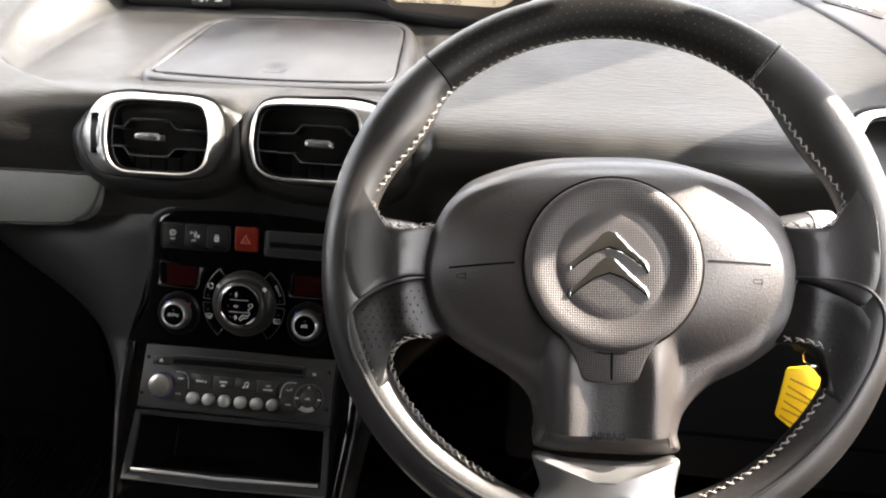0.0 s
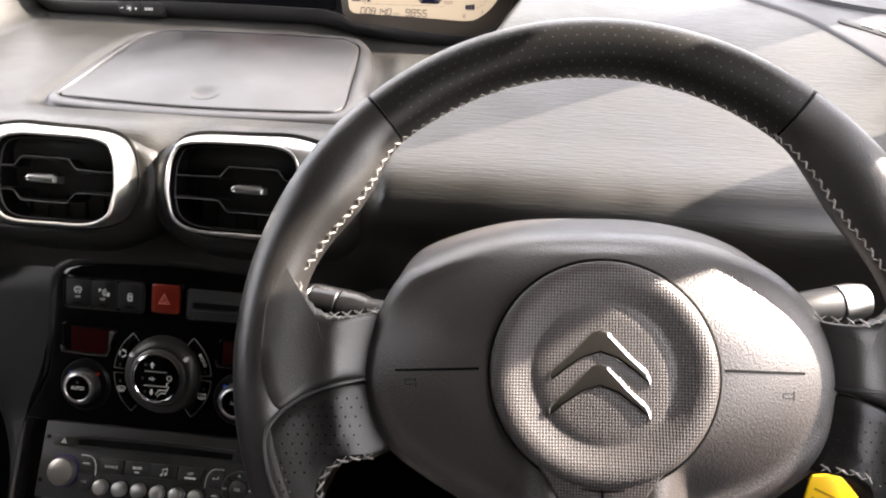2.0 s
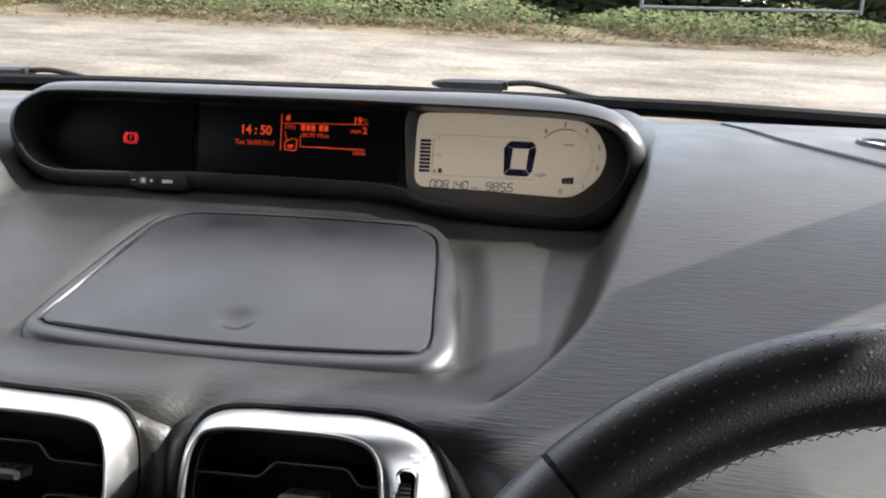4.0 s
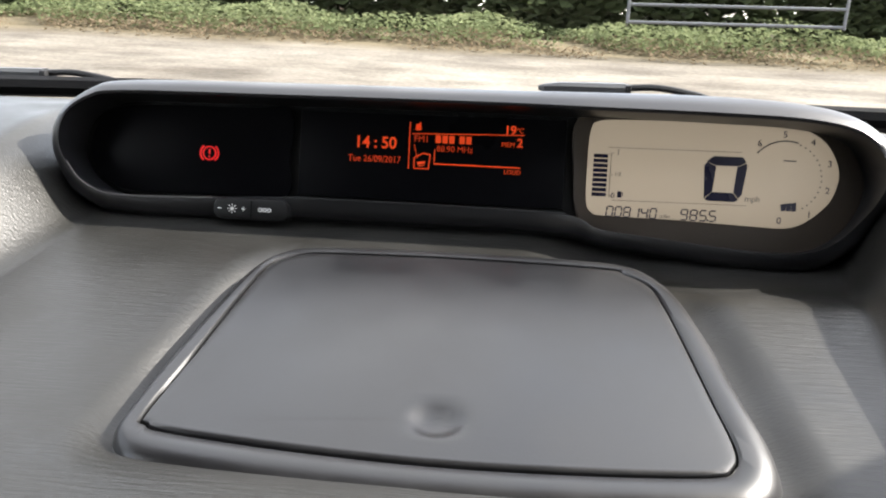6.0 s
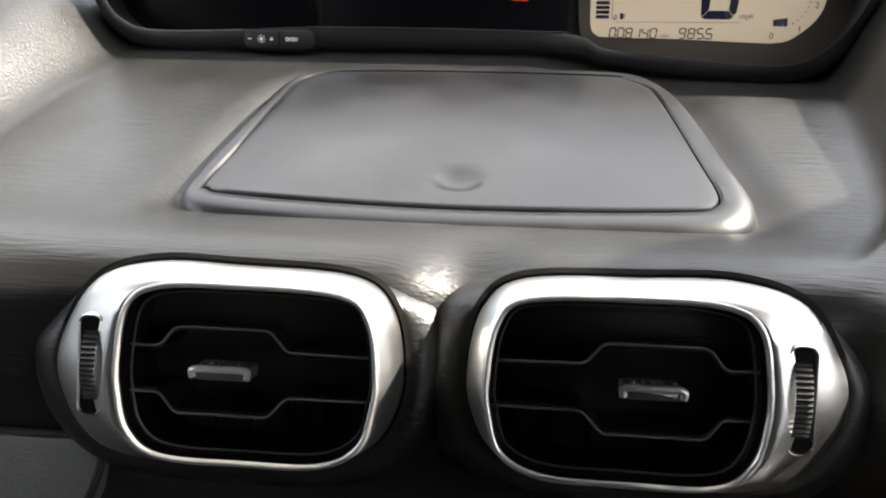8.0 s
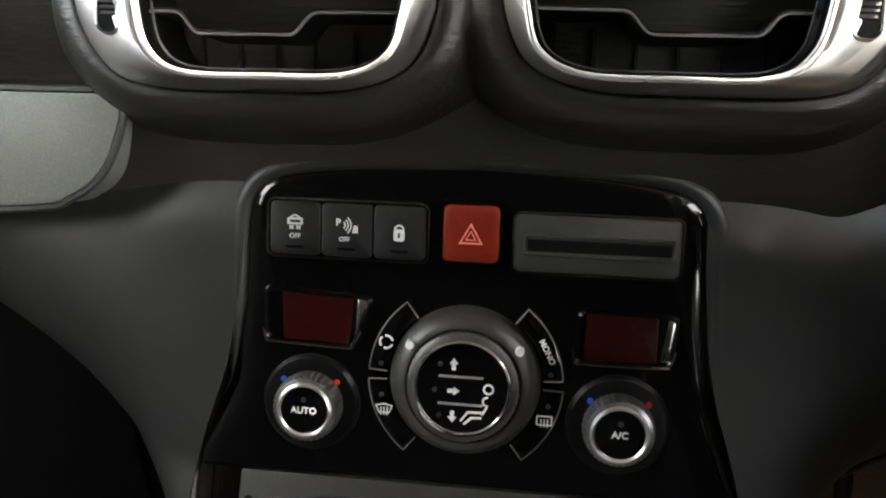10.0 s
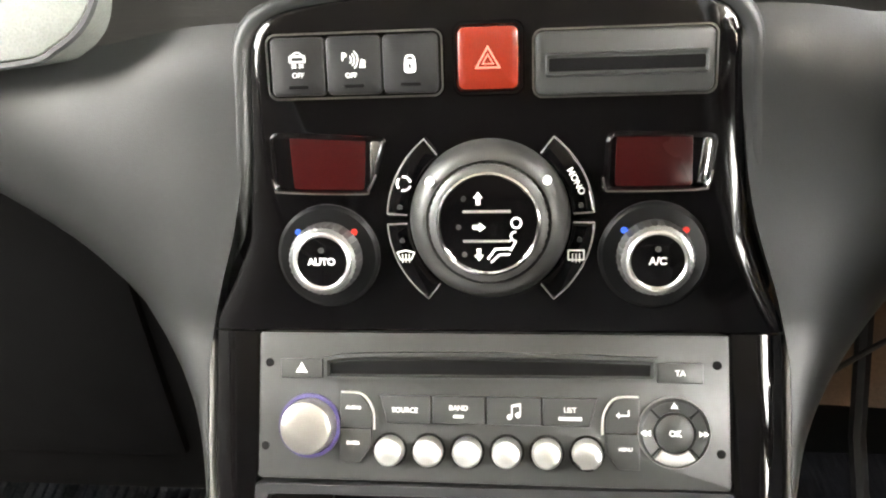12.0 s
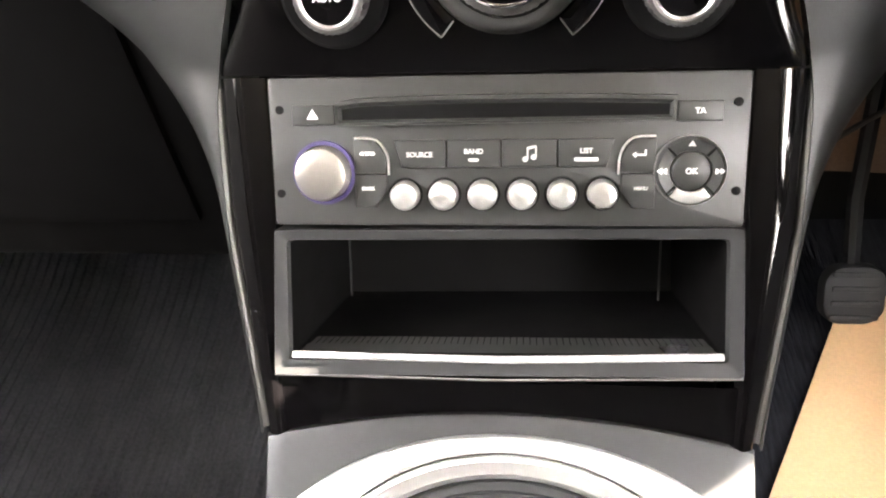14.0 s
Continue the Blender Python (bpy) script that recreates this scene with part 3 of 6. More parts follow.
lettering("lettering", "OFF", .0026, -.0690, .1008, .0023, M_LOWPRINT, switches[0], bold=.00006)
lettering("lettering", "OFF", .0025, -.0487, .1003, .0023, M_WHITE, switches[1], bold=.00006)
lettering("lettering", "P", .0038, -.0512, .1070, .0023, M_WHITE, switches[1], bold=.0001)
part("symbol", flat(bmesh.new(), [arc(-.0690, .1072, .0020, 20, 160, .0006, 8), rrect(.0062, .0009, .0004, -.0690, .1078, 2), rrect(.0062, .0008, .0003, -.0690, .1058, 2), rrect(.0010, .0024, .0003, -.0717, .1066, 2), rrect(.0010, .0024, .0003, -.0663, .1066, 2), bar(-.0712, .1036, -.0696, .1050, .0006), bar(-.0696, .1036, -.0712, .1050, .0006), bar(-.0684, .1036, -.0668, .1050, .0006), bar(-.0668, .1036, -.0684, .1050, .0006)], .0022, .0025), M_LOWPRINT, switches[0])
part("symbol", flat(bmesh.new(), [arc(-.0500, .1060, .0016, -50, 50, .0005), arc(-.0500, .1060, .0028, -50, 50, .0005), arc(-.0500, .1060, .0040, -50, 50, .0005), [(-.0455, .1030), (-.0432, .1030), (-.0432, .1058), (-.0448, .1062)]], .0022, .0025), M_WHITE, switches[1])
part("symbol", flat(bmesh.new(), [rrect(.0044, .0048, .0012, -.0265, .1030, 3), arc(-.0265, .1052, .0017, 0, 180, .0007)], .0022, .0025), M_WHITE, switches[2])
part("keyhole", flat(bmesh.new(), [rrect(.0009, .0020, .0004, -.0265, .1030, 2)], .0024, .0026), M_BLACK, switches[2])
bm = plate(bmesh.new(), rrect(.0225, .0230, .0028, .0022, .1050), -.003, .0042, .002, dome=.0006)
hz = part("hazard_switch", bm, M_RED, climate, "glossy translucent red hazard warning switch")
tri = lambda r, cx, cy: [(cx + r * math.cos(radians(a)), cy + r * math.sin(radians(a))) for a in (90, 210, 330)]
band(bm := bmesh.new(), tri(.0055, .0022, .1040), tri(.0042, .0022, .1040), [(0, .0047), (0, .0052), (1, .0052), (1, .0047)])
band(bm, tri(.0026, .0022, .1040), tri(.0018, .0022, .1040), [(0, .0047), (0, .0052), (1, .0052), (1, .0047)])
part("triangle_mark", bm, surface("pale_red_print", (0.75, 0.2, 0.16), 0.4), hz)
band(bm := bmesh.new(), rrect(.0262, .0268, .004, .0022, .1050), rrect(.0228, .0233, .003, .0022, .1050), [(0, 0), (.25, .0022), (.8, .0022), (1, -.001)])
part("hazard_surround", bm, M_PIANO, climate)
bm = plate(bmesh.new(), rrect(.0632, .0225, .003, .0507, .1025), -.002, .0016, .0008)
cs = part("card_slot", bm, M_RADIO, climate, "dark grey card slot cover")
band(bm := bmesh.new(), rrect(.0657, .0250, .004, .0507, .1025), rrect(.0634, .0227, .003, .0507, .1025), [(0, 0), (0.2, .0018), (0.8, .0018), (1, 0)])
part("slot_frame", bm, M_BRIGHT, climate, "thin bright chrome frame")
band(bm := bmesh.new(), rrect(.0575, .0085, .001, .0515, .1018), rrect(.0545, .0044, .0008, .0515, .1018), [(0, .0016), (.3, .0026), (1, .0012)])
part("slot_lip", bm, M_RADIO, cs)
part("slot_opening", flat(bmesh.new(), [rrect(.0547, .0046, .0008, .0515, .1018)], .0010, .0019), M_DEEP, cs)


def rounded(corners, r, n=5):
    """An outline with its corners rounded by r; anticlockwise."""
    out, m = [], len(corners)
    for i in range(m):
        p, q, t = Vector(corners[i - 1]), Vector(corners[i]), Vector(corners[(i + 1) % m])
        a, b = q + (p - q).normalized() * r, q + (t - q).normalized() * r
        out += [tuple(a * (1 - k / n) ** 2 + q * 2 * (k / n) * (1 - k / n) + b * (k / n) ** 2) for k in range(n + 1)]
    return out


def display_window(corners, glass, cheek):
    """A sunken gloss window with a dark red display, a bright reflecting cheek and a bright lower lip."""
    o = rounded(mm(corners), .0042)
    band(bm := bmesh.new(), o, inset(o, .0020), [(-.25, -.0004), (0, .0012), (.35, .0022), (.7, .0016), (1, -.0010), (1.3, -.0022)])
    w = part("display_surround", bm, M_PIANO, climate, "gloss black display surround with bright lower lip")
    part("display_window", flat(bmesh.new(), [inset(o, .0018)], -.003, .0004), M_PIANO, w)
    part("display_glass", plate(bmesh.new(), rounded(mm(glass), .0015, 3), .0003, .0010, .0003), M_DARKRED, w, "dark red display glass")
    part("bright_cheek", plate(bmesh.new(), rounded(mm(cheek), .0012, 3), .0003, .0012, .0005), M_BRIGHT, w, "bright reflecting cheek")
    (x0, y0), (x1, y1), (x2, y2) = (Vector(c) / 1000 for c in (corners[0], corners[1], corners[2]))
    part("bright_lip", tube(bmesh.new(), spline([(x0 - .0004, y0 + .0055, .0020), (x0 + .0006, y0 + .0014, .0022), (x0 + .0040, y0 + .0002, .0023), (x1 - .0040, y1 + .0002, .0023), (x1 - .0004, y1 + .0020, .0022), (x1 + .35 * (x2 - x1), y1 + .35 * (y2 - y1), .0018)], 5), .0006, 6), M_BRIGHT, w)


display_window([(-81.5, 56.6), (-43.5, 55.6), (-36.5, 77.0), (-82.5, 79.6)], [(-73.8, 57.6), (-46.0, 57.2), (-44.5, 78.0), (-74.6, 78.6)], [(-43.8, 58.8), (-42.0, 59.0), (-38.0, 75.8), (-43.0, 76.4)])
display_window([(44.2, 55.6), (82.0, 55.8), (84.8, 76.4), (45.4, 77.4)], [(48.2, 57.4), (76.2, 57.4), (75.8, 76.6), (48.6, 77.0)], [(77.4, 58.2), (81.0, 58.6), (82.6, 74.8), (79.8, 75.2)])


def small_dial(x, word):
    d = part("dial", lathe(bmesh.new(), [(.0205, -.001), (.0205, .0005), (.0190, .0020), (.0140, .0026), (.0134, .0015)], x, .0313, 48, cap=False), M_DIAL, climate, "round matt black temperature dial")
    part("knob_skirt", lathe(bmesh.new(), [(.0143, .000), (.0138, .0086), (.0131, .0100), (.0113, .0106)], x, .0313, 72, .0005, cap=False), M_GUN, d, "ribbed gunmetal knob skirt")
    part("chrome_ring", lathe(bmesh.new(), [(.0115, .0100), (.0113, .0114), (.0104, .0119), (.0096, .0110)], x, .0313, 48, cap=False), M_CHROME, d, "bright chrome ring")
    part("push_cap", lathe(bmesh.new(), [(.0097, .0098), (.0097, .0110), (.0070, .0113)], x, .0313, 40), M_PIANO, d)
    lettering("lettering", word, .0038, x, .0313, .0114, M_WHITE, d, bold=.00012)
    part("indicator", lathe(bmesh.new(), [(.0011, .0106), (.0011, .0117)], x, .0358, 12), M_RADIOBTN, d)
    part("cold_dot", lathe(bmesh.new(), [(.0013, .0018), (.0013, .0026)], x - .0112, .0412, 12), M_BLUE, d)
    part("hot_dot", lathe(bmesh.new(), [(.0013, .0018), (.0013, .0026)], x + .0112, .0412, 12), M_REDDOT, d)


small_dial(-.0618, "AUTO")
small_dial(.0630, "A/C")
cx, cy = .0018, .0455
big = part("fan_dial", lathe(bmesh.new(), [(.0306, -.001), (.0304, .0020), (.0290, .0050), (.0270, .0078), (.0246, .0092), (.0232, .0094), (.0224, .0080)], cx, cy, 64, cap=False), surface("satin_graphite_paint", (.065, .065, .063), .34, metallic=.5, grain=.06, size=.0006), climate, "large round satin black fan dial")
part("knurled_ring", lathe(bmesh.new(), [(.0225, .0075), (.0222, .0108), (.0210, .0118), (.0190, .0120)], cx, cy, 96, .0004, cap=False), surface("dark_ribbed_metal", (.10, .10, .098), .4, metallic=.7), big, "finely ribbed gunmetal ring")
part("chrome_ring", lathe(bmesh.new(), [(.0194, .0112), (.0192, .0129), (.0184, .0132), (.0177, .0122)], cx, cy, 56, cap=False), M_BRIGHT, big, "bright chrome ring")
part("push_cap", lathe(bmesh.new(), [(.0179, .0104), (.0179, .0121), (.0130, .0123)], cx, cy, 48), M_PIANO, big)
arrow = lambda x, y, a: [(x + px_ * math.cos(a) - py_ * math.sin(a), y + px_ * math.sin(a) + py_ * math.cos(a)) for px_, py_ in ((-.0022, -.0008), (.0002, -.0008), (.0002, -.0018), (.0026, 0), (.0002, .0018), (.0002, .0008), (-.0022, .0008))]
part("air_arrow", flat(bmesh.new(), [arrow(cx - .0035, cy + .0095, math.pi / 2)], .0122, .0126), M_WHITE, big)
part("air_arrow", flat(bmesh.new(), [arrow(cx - .0035, cy - .0010, 0)], .0122, .0126), M_WHITE, big)
part("air_arrow", flat(bmesh.new(), [arrow(cx - .0035, cy - .0112, -math.pi / 2)], .0122, .0126), M_WHITE, big)
part("seated_symbol", flat(bmesh.new(), [arc(cx + .0103, cy + .0005, .0018, 0, 359, .0008, 20), arc(cx + .0100, cy - .0045, .0017, 80, 280, .0008), bar(cx + .0100, cy - .0065, cx + .0080, cy - .0100, .0009), bar(cx + .0080, cy - .0090, cx + .0025, cy - .0092, .0009), bar(cx + .0027, cy - .0090, cx - .0002, cy - .0130, .0009), bar(cx + .0080, cy - .0112, cx + .0040, cy - .0114, .0009), bar(cx + .0042, cy - .0112, cx + .0010, cy - .0142, .0009)], .0122, .0126), M_WHITE, big)
for dy in (.0048, -.0062):
    part("rail", plate(bmesh.new(), rrect(.0175, .0009, .0003, cx - .0005, cy + dy, 2), .0120, .0130, .0002), M_SILVER, big)
for dy in (.0095, -.0010, -.0112):
    part("indicator", lathe(bmesh.new(), [(.0010, .0120), (.0010, .0126)], cx - .0088 - (.002 if dy == -.0010 else 0), cy + dy, 12), M_RADIOBTN, big)
for sd in (-1, 1):
    part("fan_mark", lathe(bmesh.new(), [(.0019, .0080), (.0017, .0106)], cx + sd * .0215, cy + .0155, 12), M_WHITE, big)
    for a0, a1 in ((128, 176), (182, 232)):
        b0, b1 = (a0, a1) if sd < 0 else (180 - a1, 180 - a0)
        seg = part("arc_switch", plate(bmesh.new(), arc(cx, cy, .0350, b0, b1, .0078, 20), -.001, .0030, .0007), M_PIANO, climate, "curved gloss black push switch")
        polar = lambda rad, deg, z: (cx + rad * math.cos(radians(deg)), cy + rad * math.sin(radians(deg)), z)
        part("arc_edge", tube(bmesh.new(), [polar(.0315, b0, .0028), polar(.0386, b0, .0028)] + [polar(.0391, b0 + (b1 - b0) * k / 20, .0024) for k in range(21)] + [polar(.0386, b1, .0028), polar(.0315, b1, .0028)], .00035, 6), M_EDGE, seg)
        mid = radians((b0 + b1) / 2 + (4 if (a0 < 150) == (sd < 0) else -4))
        mx, my = cx + .0352 * math.cos(mid), cy + .0352 * math.sin(mid)
        if sd < 0 and a0 < 150:
            part("symbol", flat(bmesh.new(), [arc(mx, my, .0026, 10, 100, .0009), arc(mx, my, .0026, 130, 220, .0009), arc(mx, my, .0026, 250, 340, .0009)], .0029, .0033), M_WHITE, seg)
        elif sd > 0 and a0 < 150:
            lettering("lettering", "MONO", .0034, mx, my, .0032, M_WHITE, seg, turn=radians(-62), bold=.00006)
        else:
            if sd < 0:
                shape = [bar(mx - .0034, my + .0014, mx, my + .0022, .0006), bar(mx, my + .0022, mx + .0034, my + .0014, .0006), bar(mx - .0034, my + .0016, mx - .0020, my - .0016, .0006), bar(mx + .0034, my + .0016, mx + .0020, my - .0016, .0006), bar(mx - .0020, my - .0014, mx + .0020, my - .0014, .0006)]
            else:
                shape = [bar(mx - .0030, my + .0020, mx + .0030, my + .0020, .0006), bar(mx - .0030, my - .0016, mx + .0030, my - .0016, .0006), bar(mx - .0029, my - .0016, mx - .0029, my + .0020, .0006), bar(mx + .0029, my - .0016, mx + .0029, my + .0020, .0006)]
            shape += [bar(mx - .0013 + .0013 * k, my - .0026, mx - .0013 + .0013 * k, my + .0008, .0005) for k in range(3)]
            part("symbol", flat(bmesh.new(), shape, .0029, .0033), M_WHITE, seg)
        la = radians(178 if a0 < 150 else 186)
        la = la if sd < 0 else math.pi - la
        part("indicator", lathe(bmesh.new(), [(.0010, .0028), (.0010, .0034)], cx + .0345 * math.cos(la + (-.12 if (a0 < 150) == (sd < 0) else .12)), cy + .0345 * math.sin(la + (-.12 if (a0 < 150) == (sd < 0) else .12)), 12), M_RADIOBTN, seg)

# ---- radio ----
radio = thing("car_radio", LOW, "graphite grey car radio with a disc slot and silver buttons", "car radio")
part("faceplate", plate(bmesh.new(), rrect(.1830, .0582, .0015, 0, -.0293), -.010, .0030, .0008), M_RADIO, radio)
Z = .0030
slot_o = [(-.0645, -.0190), (.0645, -.0180), (.0648, -.0085)] + [(.0648 - .1296 * k / 16, -.0085 + .0012 * (1 - ((k - 8) / 8) ** 2)) for k in range(1, 16)] + [(-.0648, -.0098)]
slot_i = [(-.0620, -.0166), (.0620, -.0158), (.0622, -.0118)] + [(.0622 - .1244 * k / 16, -.0118 + .0010 * (1 - ((k - 8) / 8) ** 2)) for k in range(1, 16)] + [(-.0622, -.0126)]
dsc = part("disc_slot", band(bmesh.new(), slot_o, slot_i, [(0, Z - .001), (.12, Z + .0022), (.55, Z + .0022), (1, Z - .0005)]), M_RADIOBTN, radio, "disc slot with a raised rim")
part("slot_opening", flat(bmesh.new(), [slot_i], Z - .0008, Z + .0003), M_DEEP, dsc)
for x, word in ((-.0737, ""), (.0731, "TA")):
    bt = part("slot_button", plate(bmesh.new(), rrect(.0170, .0076, .0005, x, -.0146, 2), Z - .001, Z + .0012, .0004), M_RADIOBTN, radio)
    if word:
        lettering("lettering", word, .0030, x, -.0146, Z + .0013, M_WHITE, bt, bold=.0001)
    else:
        part("eject_mark", flat(bmesh.new(), [[(x - .0024, -.0162), (x + .0024, -.0162), (x, -.0122)]], Z + .001, Z + .0015), M_WHITE, bt)
for x, y in ((-.0872, -.0125), (.0868, -.0115), (-.0885, -.0455), (.0878, -.0445)):
    part("tool_hole", lathe(bmesh.new(), [(.0017, Z - .001), (.0017, Z + .0003)], x, y, 16), M_DEEP, radio)
vol = part("volume_knob", lathe(bmesh.new(), [(.0108, Z - .001), (.0106, Z + .0055), (.0098, Z + .0070), (.0080, Z + .0077), (.0040, Z + .0080)], -.0703, -.0372, 48), surface("brushed_silver_knob", (.5, .48, .44), .3, metallic=.9, grain=.1, size=.0004), radio, "brushed silver volume knob")
part("knob_ring", lathe(bmesh.new(), [(.0128, Z - .001), (.0126, Z + .0012), (.0112, Z + .0014), (.0109, Z)], -.0703, -.0372, 48, cap=False), surface("violet_blue_ring", (.055, .045, .13), .3), vol, "dark blue translucent ring")
names4 = ["SOURCE", "BAND", "", "LIST"]
edges4 = [-.0422, -.0214, -.0002, .0212, .0426]
for k in range(4):
    a, b = edges4[k] + .0003, edges4[k + 1] - .0003
    o = [(a + (.003 if k == 0 else 0), -.0352), (b - (.003 if k == 3 else 0), -.0352), (b, -.0245), (a, -.0245)]
    bt = part("menu_button", plate(bmesh.new(), o, Z - .001, Z + .0022, .0008), M_RADIOBTN, radio)
    if names4[k]:
        lettering("lettering", names4[k], .0027, (a + b) / 2, -.0290 if k in (1, 3) else -.0302, Z + .0023, M_WHITE, bt, bold=.00008)
        if k == 1:
            part("mark", flat(bmesh.new(), [rrect(.004, .0012, .0004, (a + b) / 2, -.0322, 2)], Z + .002, Z + .0025), M_WHITE, bt)
        if k == 3:
            part("mark", flat(bmesh.new(), [rrect(.009, .0014, .0004, (a + b) / 2, -.0322, 2)], Z + .002, Z + .0025), M_WHITE, bt)
    else:
        c = (a + b) / 2
        part("note_mark", flat(bmesh.new(), [circle(.0011, c - .0016, -.0320, 12), circle(.0011, c + .0016, -.0312, 12), bar(c - .0007, -.0320, c - .0007, -.0278, .0006), bar(c + .0025, -.0312, c + .0025, -.0270, .0006), bar(c - .0009, -.0279, c + .0027, -.0271, .0010)], Z + .002, Z + .0025), M_WHITE, bt)
for k in range(6):
    x = -.0379 + .0761 * k / 5
    bt = part("preset_button", lathe(bmesh.new(), [(.0058, Z - .001), (.0057, Z + .0040), (.0048, Z + .0054), (.0028, Z + .0060)], x, -.0460 + .0001 * k, 32), M_SILVER, radio, "round silver preset button")
    part("button_seat", lathe(bmesh.new(), [(.0068, Z - .001), (.0067, Z + .0006), (.0060, Z + .0007), (.0058, Z)], x, -.0460 + .0001 * k, 32, cap=False), M_DEEP, bt)
for sd in (-1, 1):
    xo, xi = sd * .0578, sd * .0452
    for j, word in enumerate((("AUDIO", "DARK") if sd < 0 else ("", "MENU"))):
        top, bot = (-.0240, -.0373) if j == 0 else (-.0378, -.0510)
        mid = (top + bot) / 2
        o = [(xo, top), (xi + (sd * .0045 if j == 0 else 0), top), (xi, mid), (xi + (0 if j == 0 else sd * .0045), bot), (xo, bot)]
        o = o if sd > 0 else o[::-1]
        if sum(o[i - 1][0] * o[i][1] - o[i][0] * o[i - 1][1] for i in range(len(o))) < 0:
            o = o[::-1]
        bt = part("side_button", plate(bmesh.new(), o, Z - .001, Z + .0016, .0005), M_RADIOBTN, radio)
        if word:
            lettering("lettering", word, .0019, (xo + xi) / 2 + sd * .001, mid + .001, Z + .0017, M_WHITE, bt, bold=.00006)
        else:
            part("return_mark", flat(bmesh.new(), [bar(.0500, mid, .0540, mid, .0006), bar(.0538, mid, .0538, mid + .0020, .0006), [(.0490, mid), (.0504, mid + .0012), (.0504, mid - .0012)]], Z + .0014, Z + .0019), M_WHITE, bt)
    part("side_arc", tube(bmesh.new(), spline([(sd * .0575, -.0236, Z + .0014), (sd * .0490, -.0243, Z + .0016), (sd * .0447, -.0300, Z + .0016), (sd * .0440, -.0380, Z + .0016)], 6), .0005, 6), M_SILVER, radio)
pad_ = part("navigation_ring", lathe(bmesh.new(), [(.0130, Z - .001), (.0129, Z + .0020), (.0118, Z + .0034), (.0078, Z + .0026), (.0074, Z + .001)], .0704, -.0367, 48, cap=False), M_RADIOBTN, radio, "round dark navigation button ring")
part("chrome_rim", lathe(bmesh.new(), [(.0135, Z - .001), (.0134, Z + .0018), (.0131, Z + .0019), (.0129, Z + .001)], .0704, -.0367, 48, cap=False), M_EDGE, pad_)
part("ok_button", lathe(bmesh.new(), [(.0072, Z - .001), (.0070, Z + .0034), (.0060, Z + .0040)], .0704, -.0367, 36), M_RADIO, pad_)
lettering("lettering", "OK", .0030, .0704, -.0367, Z + .0041, M_WHITE, pad_, bold=.0001)
for a in (45, 135, 225, 315):
    part("divider", flat(bmesh.new(), [bar(.0704 + .0078 * math.cos(radians(a)), -.0367 + .0078 * math.sin(radians(a)), .0704 + .0124 * math.cos(radians(a)), -.0367 + .0124 * math.sin(radians(a)), .0007)], Z + .0030, Z + .0036), M_DEEP, pad_)
part("up_mark", flat(bmesh.new(), [[(.0690, -.0274), (.0718, -.0274), (.0704, -.0252)]], Z + .0032, Z + .0037), M_WHITE, pad_)
part("bright_segment", plate(bmesh.new(), arc(.0704, -.0367, .0100, 232, 308, .0044, 12), Z + .002, Z + .0040, .0006), M_SILVER, pad_)
for sd in (-1, 1):
    part("skip_mark", flat(bmesh.new(), [[(.0704 + sd * (.0088 + k * .0018), -.0367 + .0012), (.0704 + sd * (.0088 + k * .0018), -.0367 - .0012), (.0704 + sd * (.0108 + k * .0018), -.0367)][::sd] for k in range(2)], Z + .0032, Z + .0037), M_WHITE, pad_)

# ---- pocket below the radio ----
pocket = thing("storage_pocket", LOW, "dark grey open storage pocket below the radio", "storage pocket")
of = rounded([(-.0970, -.1235), (.0962, -.1203), (.0925, -.0588), (-.0930, -.0605)], .0015, 2)
jf = rounded([(-.0893, -.1160), (.0890, -.1128), (.0868, -.0642), (-.0876, -.0656)], .0020, 2)
part("pocket_frame", band(bmesh.new(), of, jf, [(0, -.010), (0, .0015), (.08, .0026), (.85, .0010), (1, -.0015)]), M_GREY, pocket)
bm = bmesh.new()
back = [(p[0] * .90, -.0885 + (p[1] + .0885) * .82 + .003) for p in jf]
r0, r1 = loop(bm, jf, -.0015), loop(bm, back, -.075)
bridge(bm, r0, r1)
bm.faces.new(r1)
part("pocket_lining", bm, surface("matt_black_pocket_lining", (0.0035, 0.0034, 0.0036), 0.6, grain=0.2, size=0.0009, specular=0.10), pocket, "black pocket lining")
bm = bmesh.new()
# only the front of the floor is ribbed grey, the rest is near black
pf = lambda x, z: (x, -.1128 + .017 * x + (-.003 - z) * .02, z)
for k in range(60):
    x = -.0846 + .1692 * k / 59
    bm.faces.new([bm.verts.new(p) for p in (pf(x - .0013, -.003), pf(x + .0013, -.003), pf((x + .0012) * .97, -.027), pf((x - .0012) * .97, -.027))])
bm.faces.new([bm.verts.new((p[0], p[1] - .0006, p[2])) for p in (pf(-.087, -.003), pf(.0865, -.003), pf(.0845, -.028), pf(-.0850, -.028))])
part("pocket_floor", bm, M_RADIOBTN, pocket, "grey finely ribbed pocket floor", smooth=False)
# front lip much paler than the grey frame round it
part("front_lip", tube(bmesh.new(), [(-.0880, -.1142, .0020), (0, -.1143, .0024), (.0876, -.1112, .0020)], .0016, 12), M_LIP, pocket, "pale front lip")
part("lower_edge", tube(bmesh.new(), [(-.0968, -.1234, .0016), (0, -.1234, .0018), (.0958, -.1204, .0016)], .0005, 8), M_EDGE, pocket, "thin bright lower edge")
for x in (-.0768, .0716):
    part("lining_rib", tube(bmesh.new(), [(x, -.0760, -.060), (x, -.1060, -.060)], .0005, 6), M_GREY, pocket)

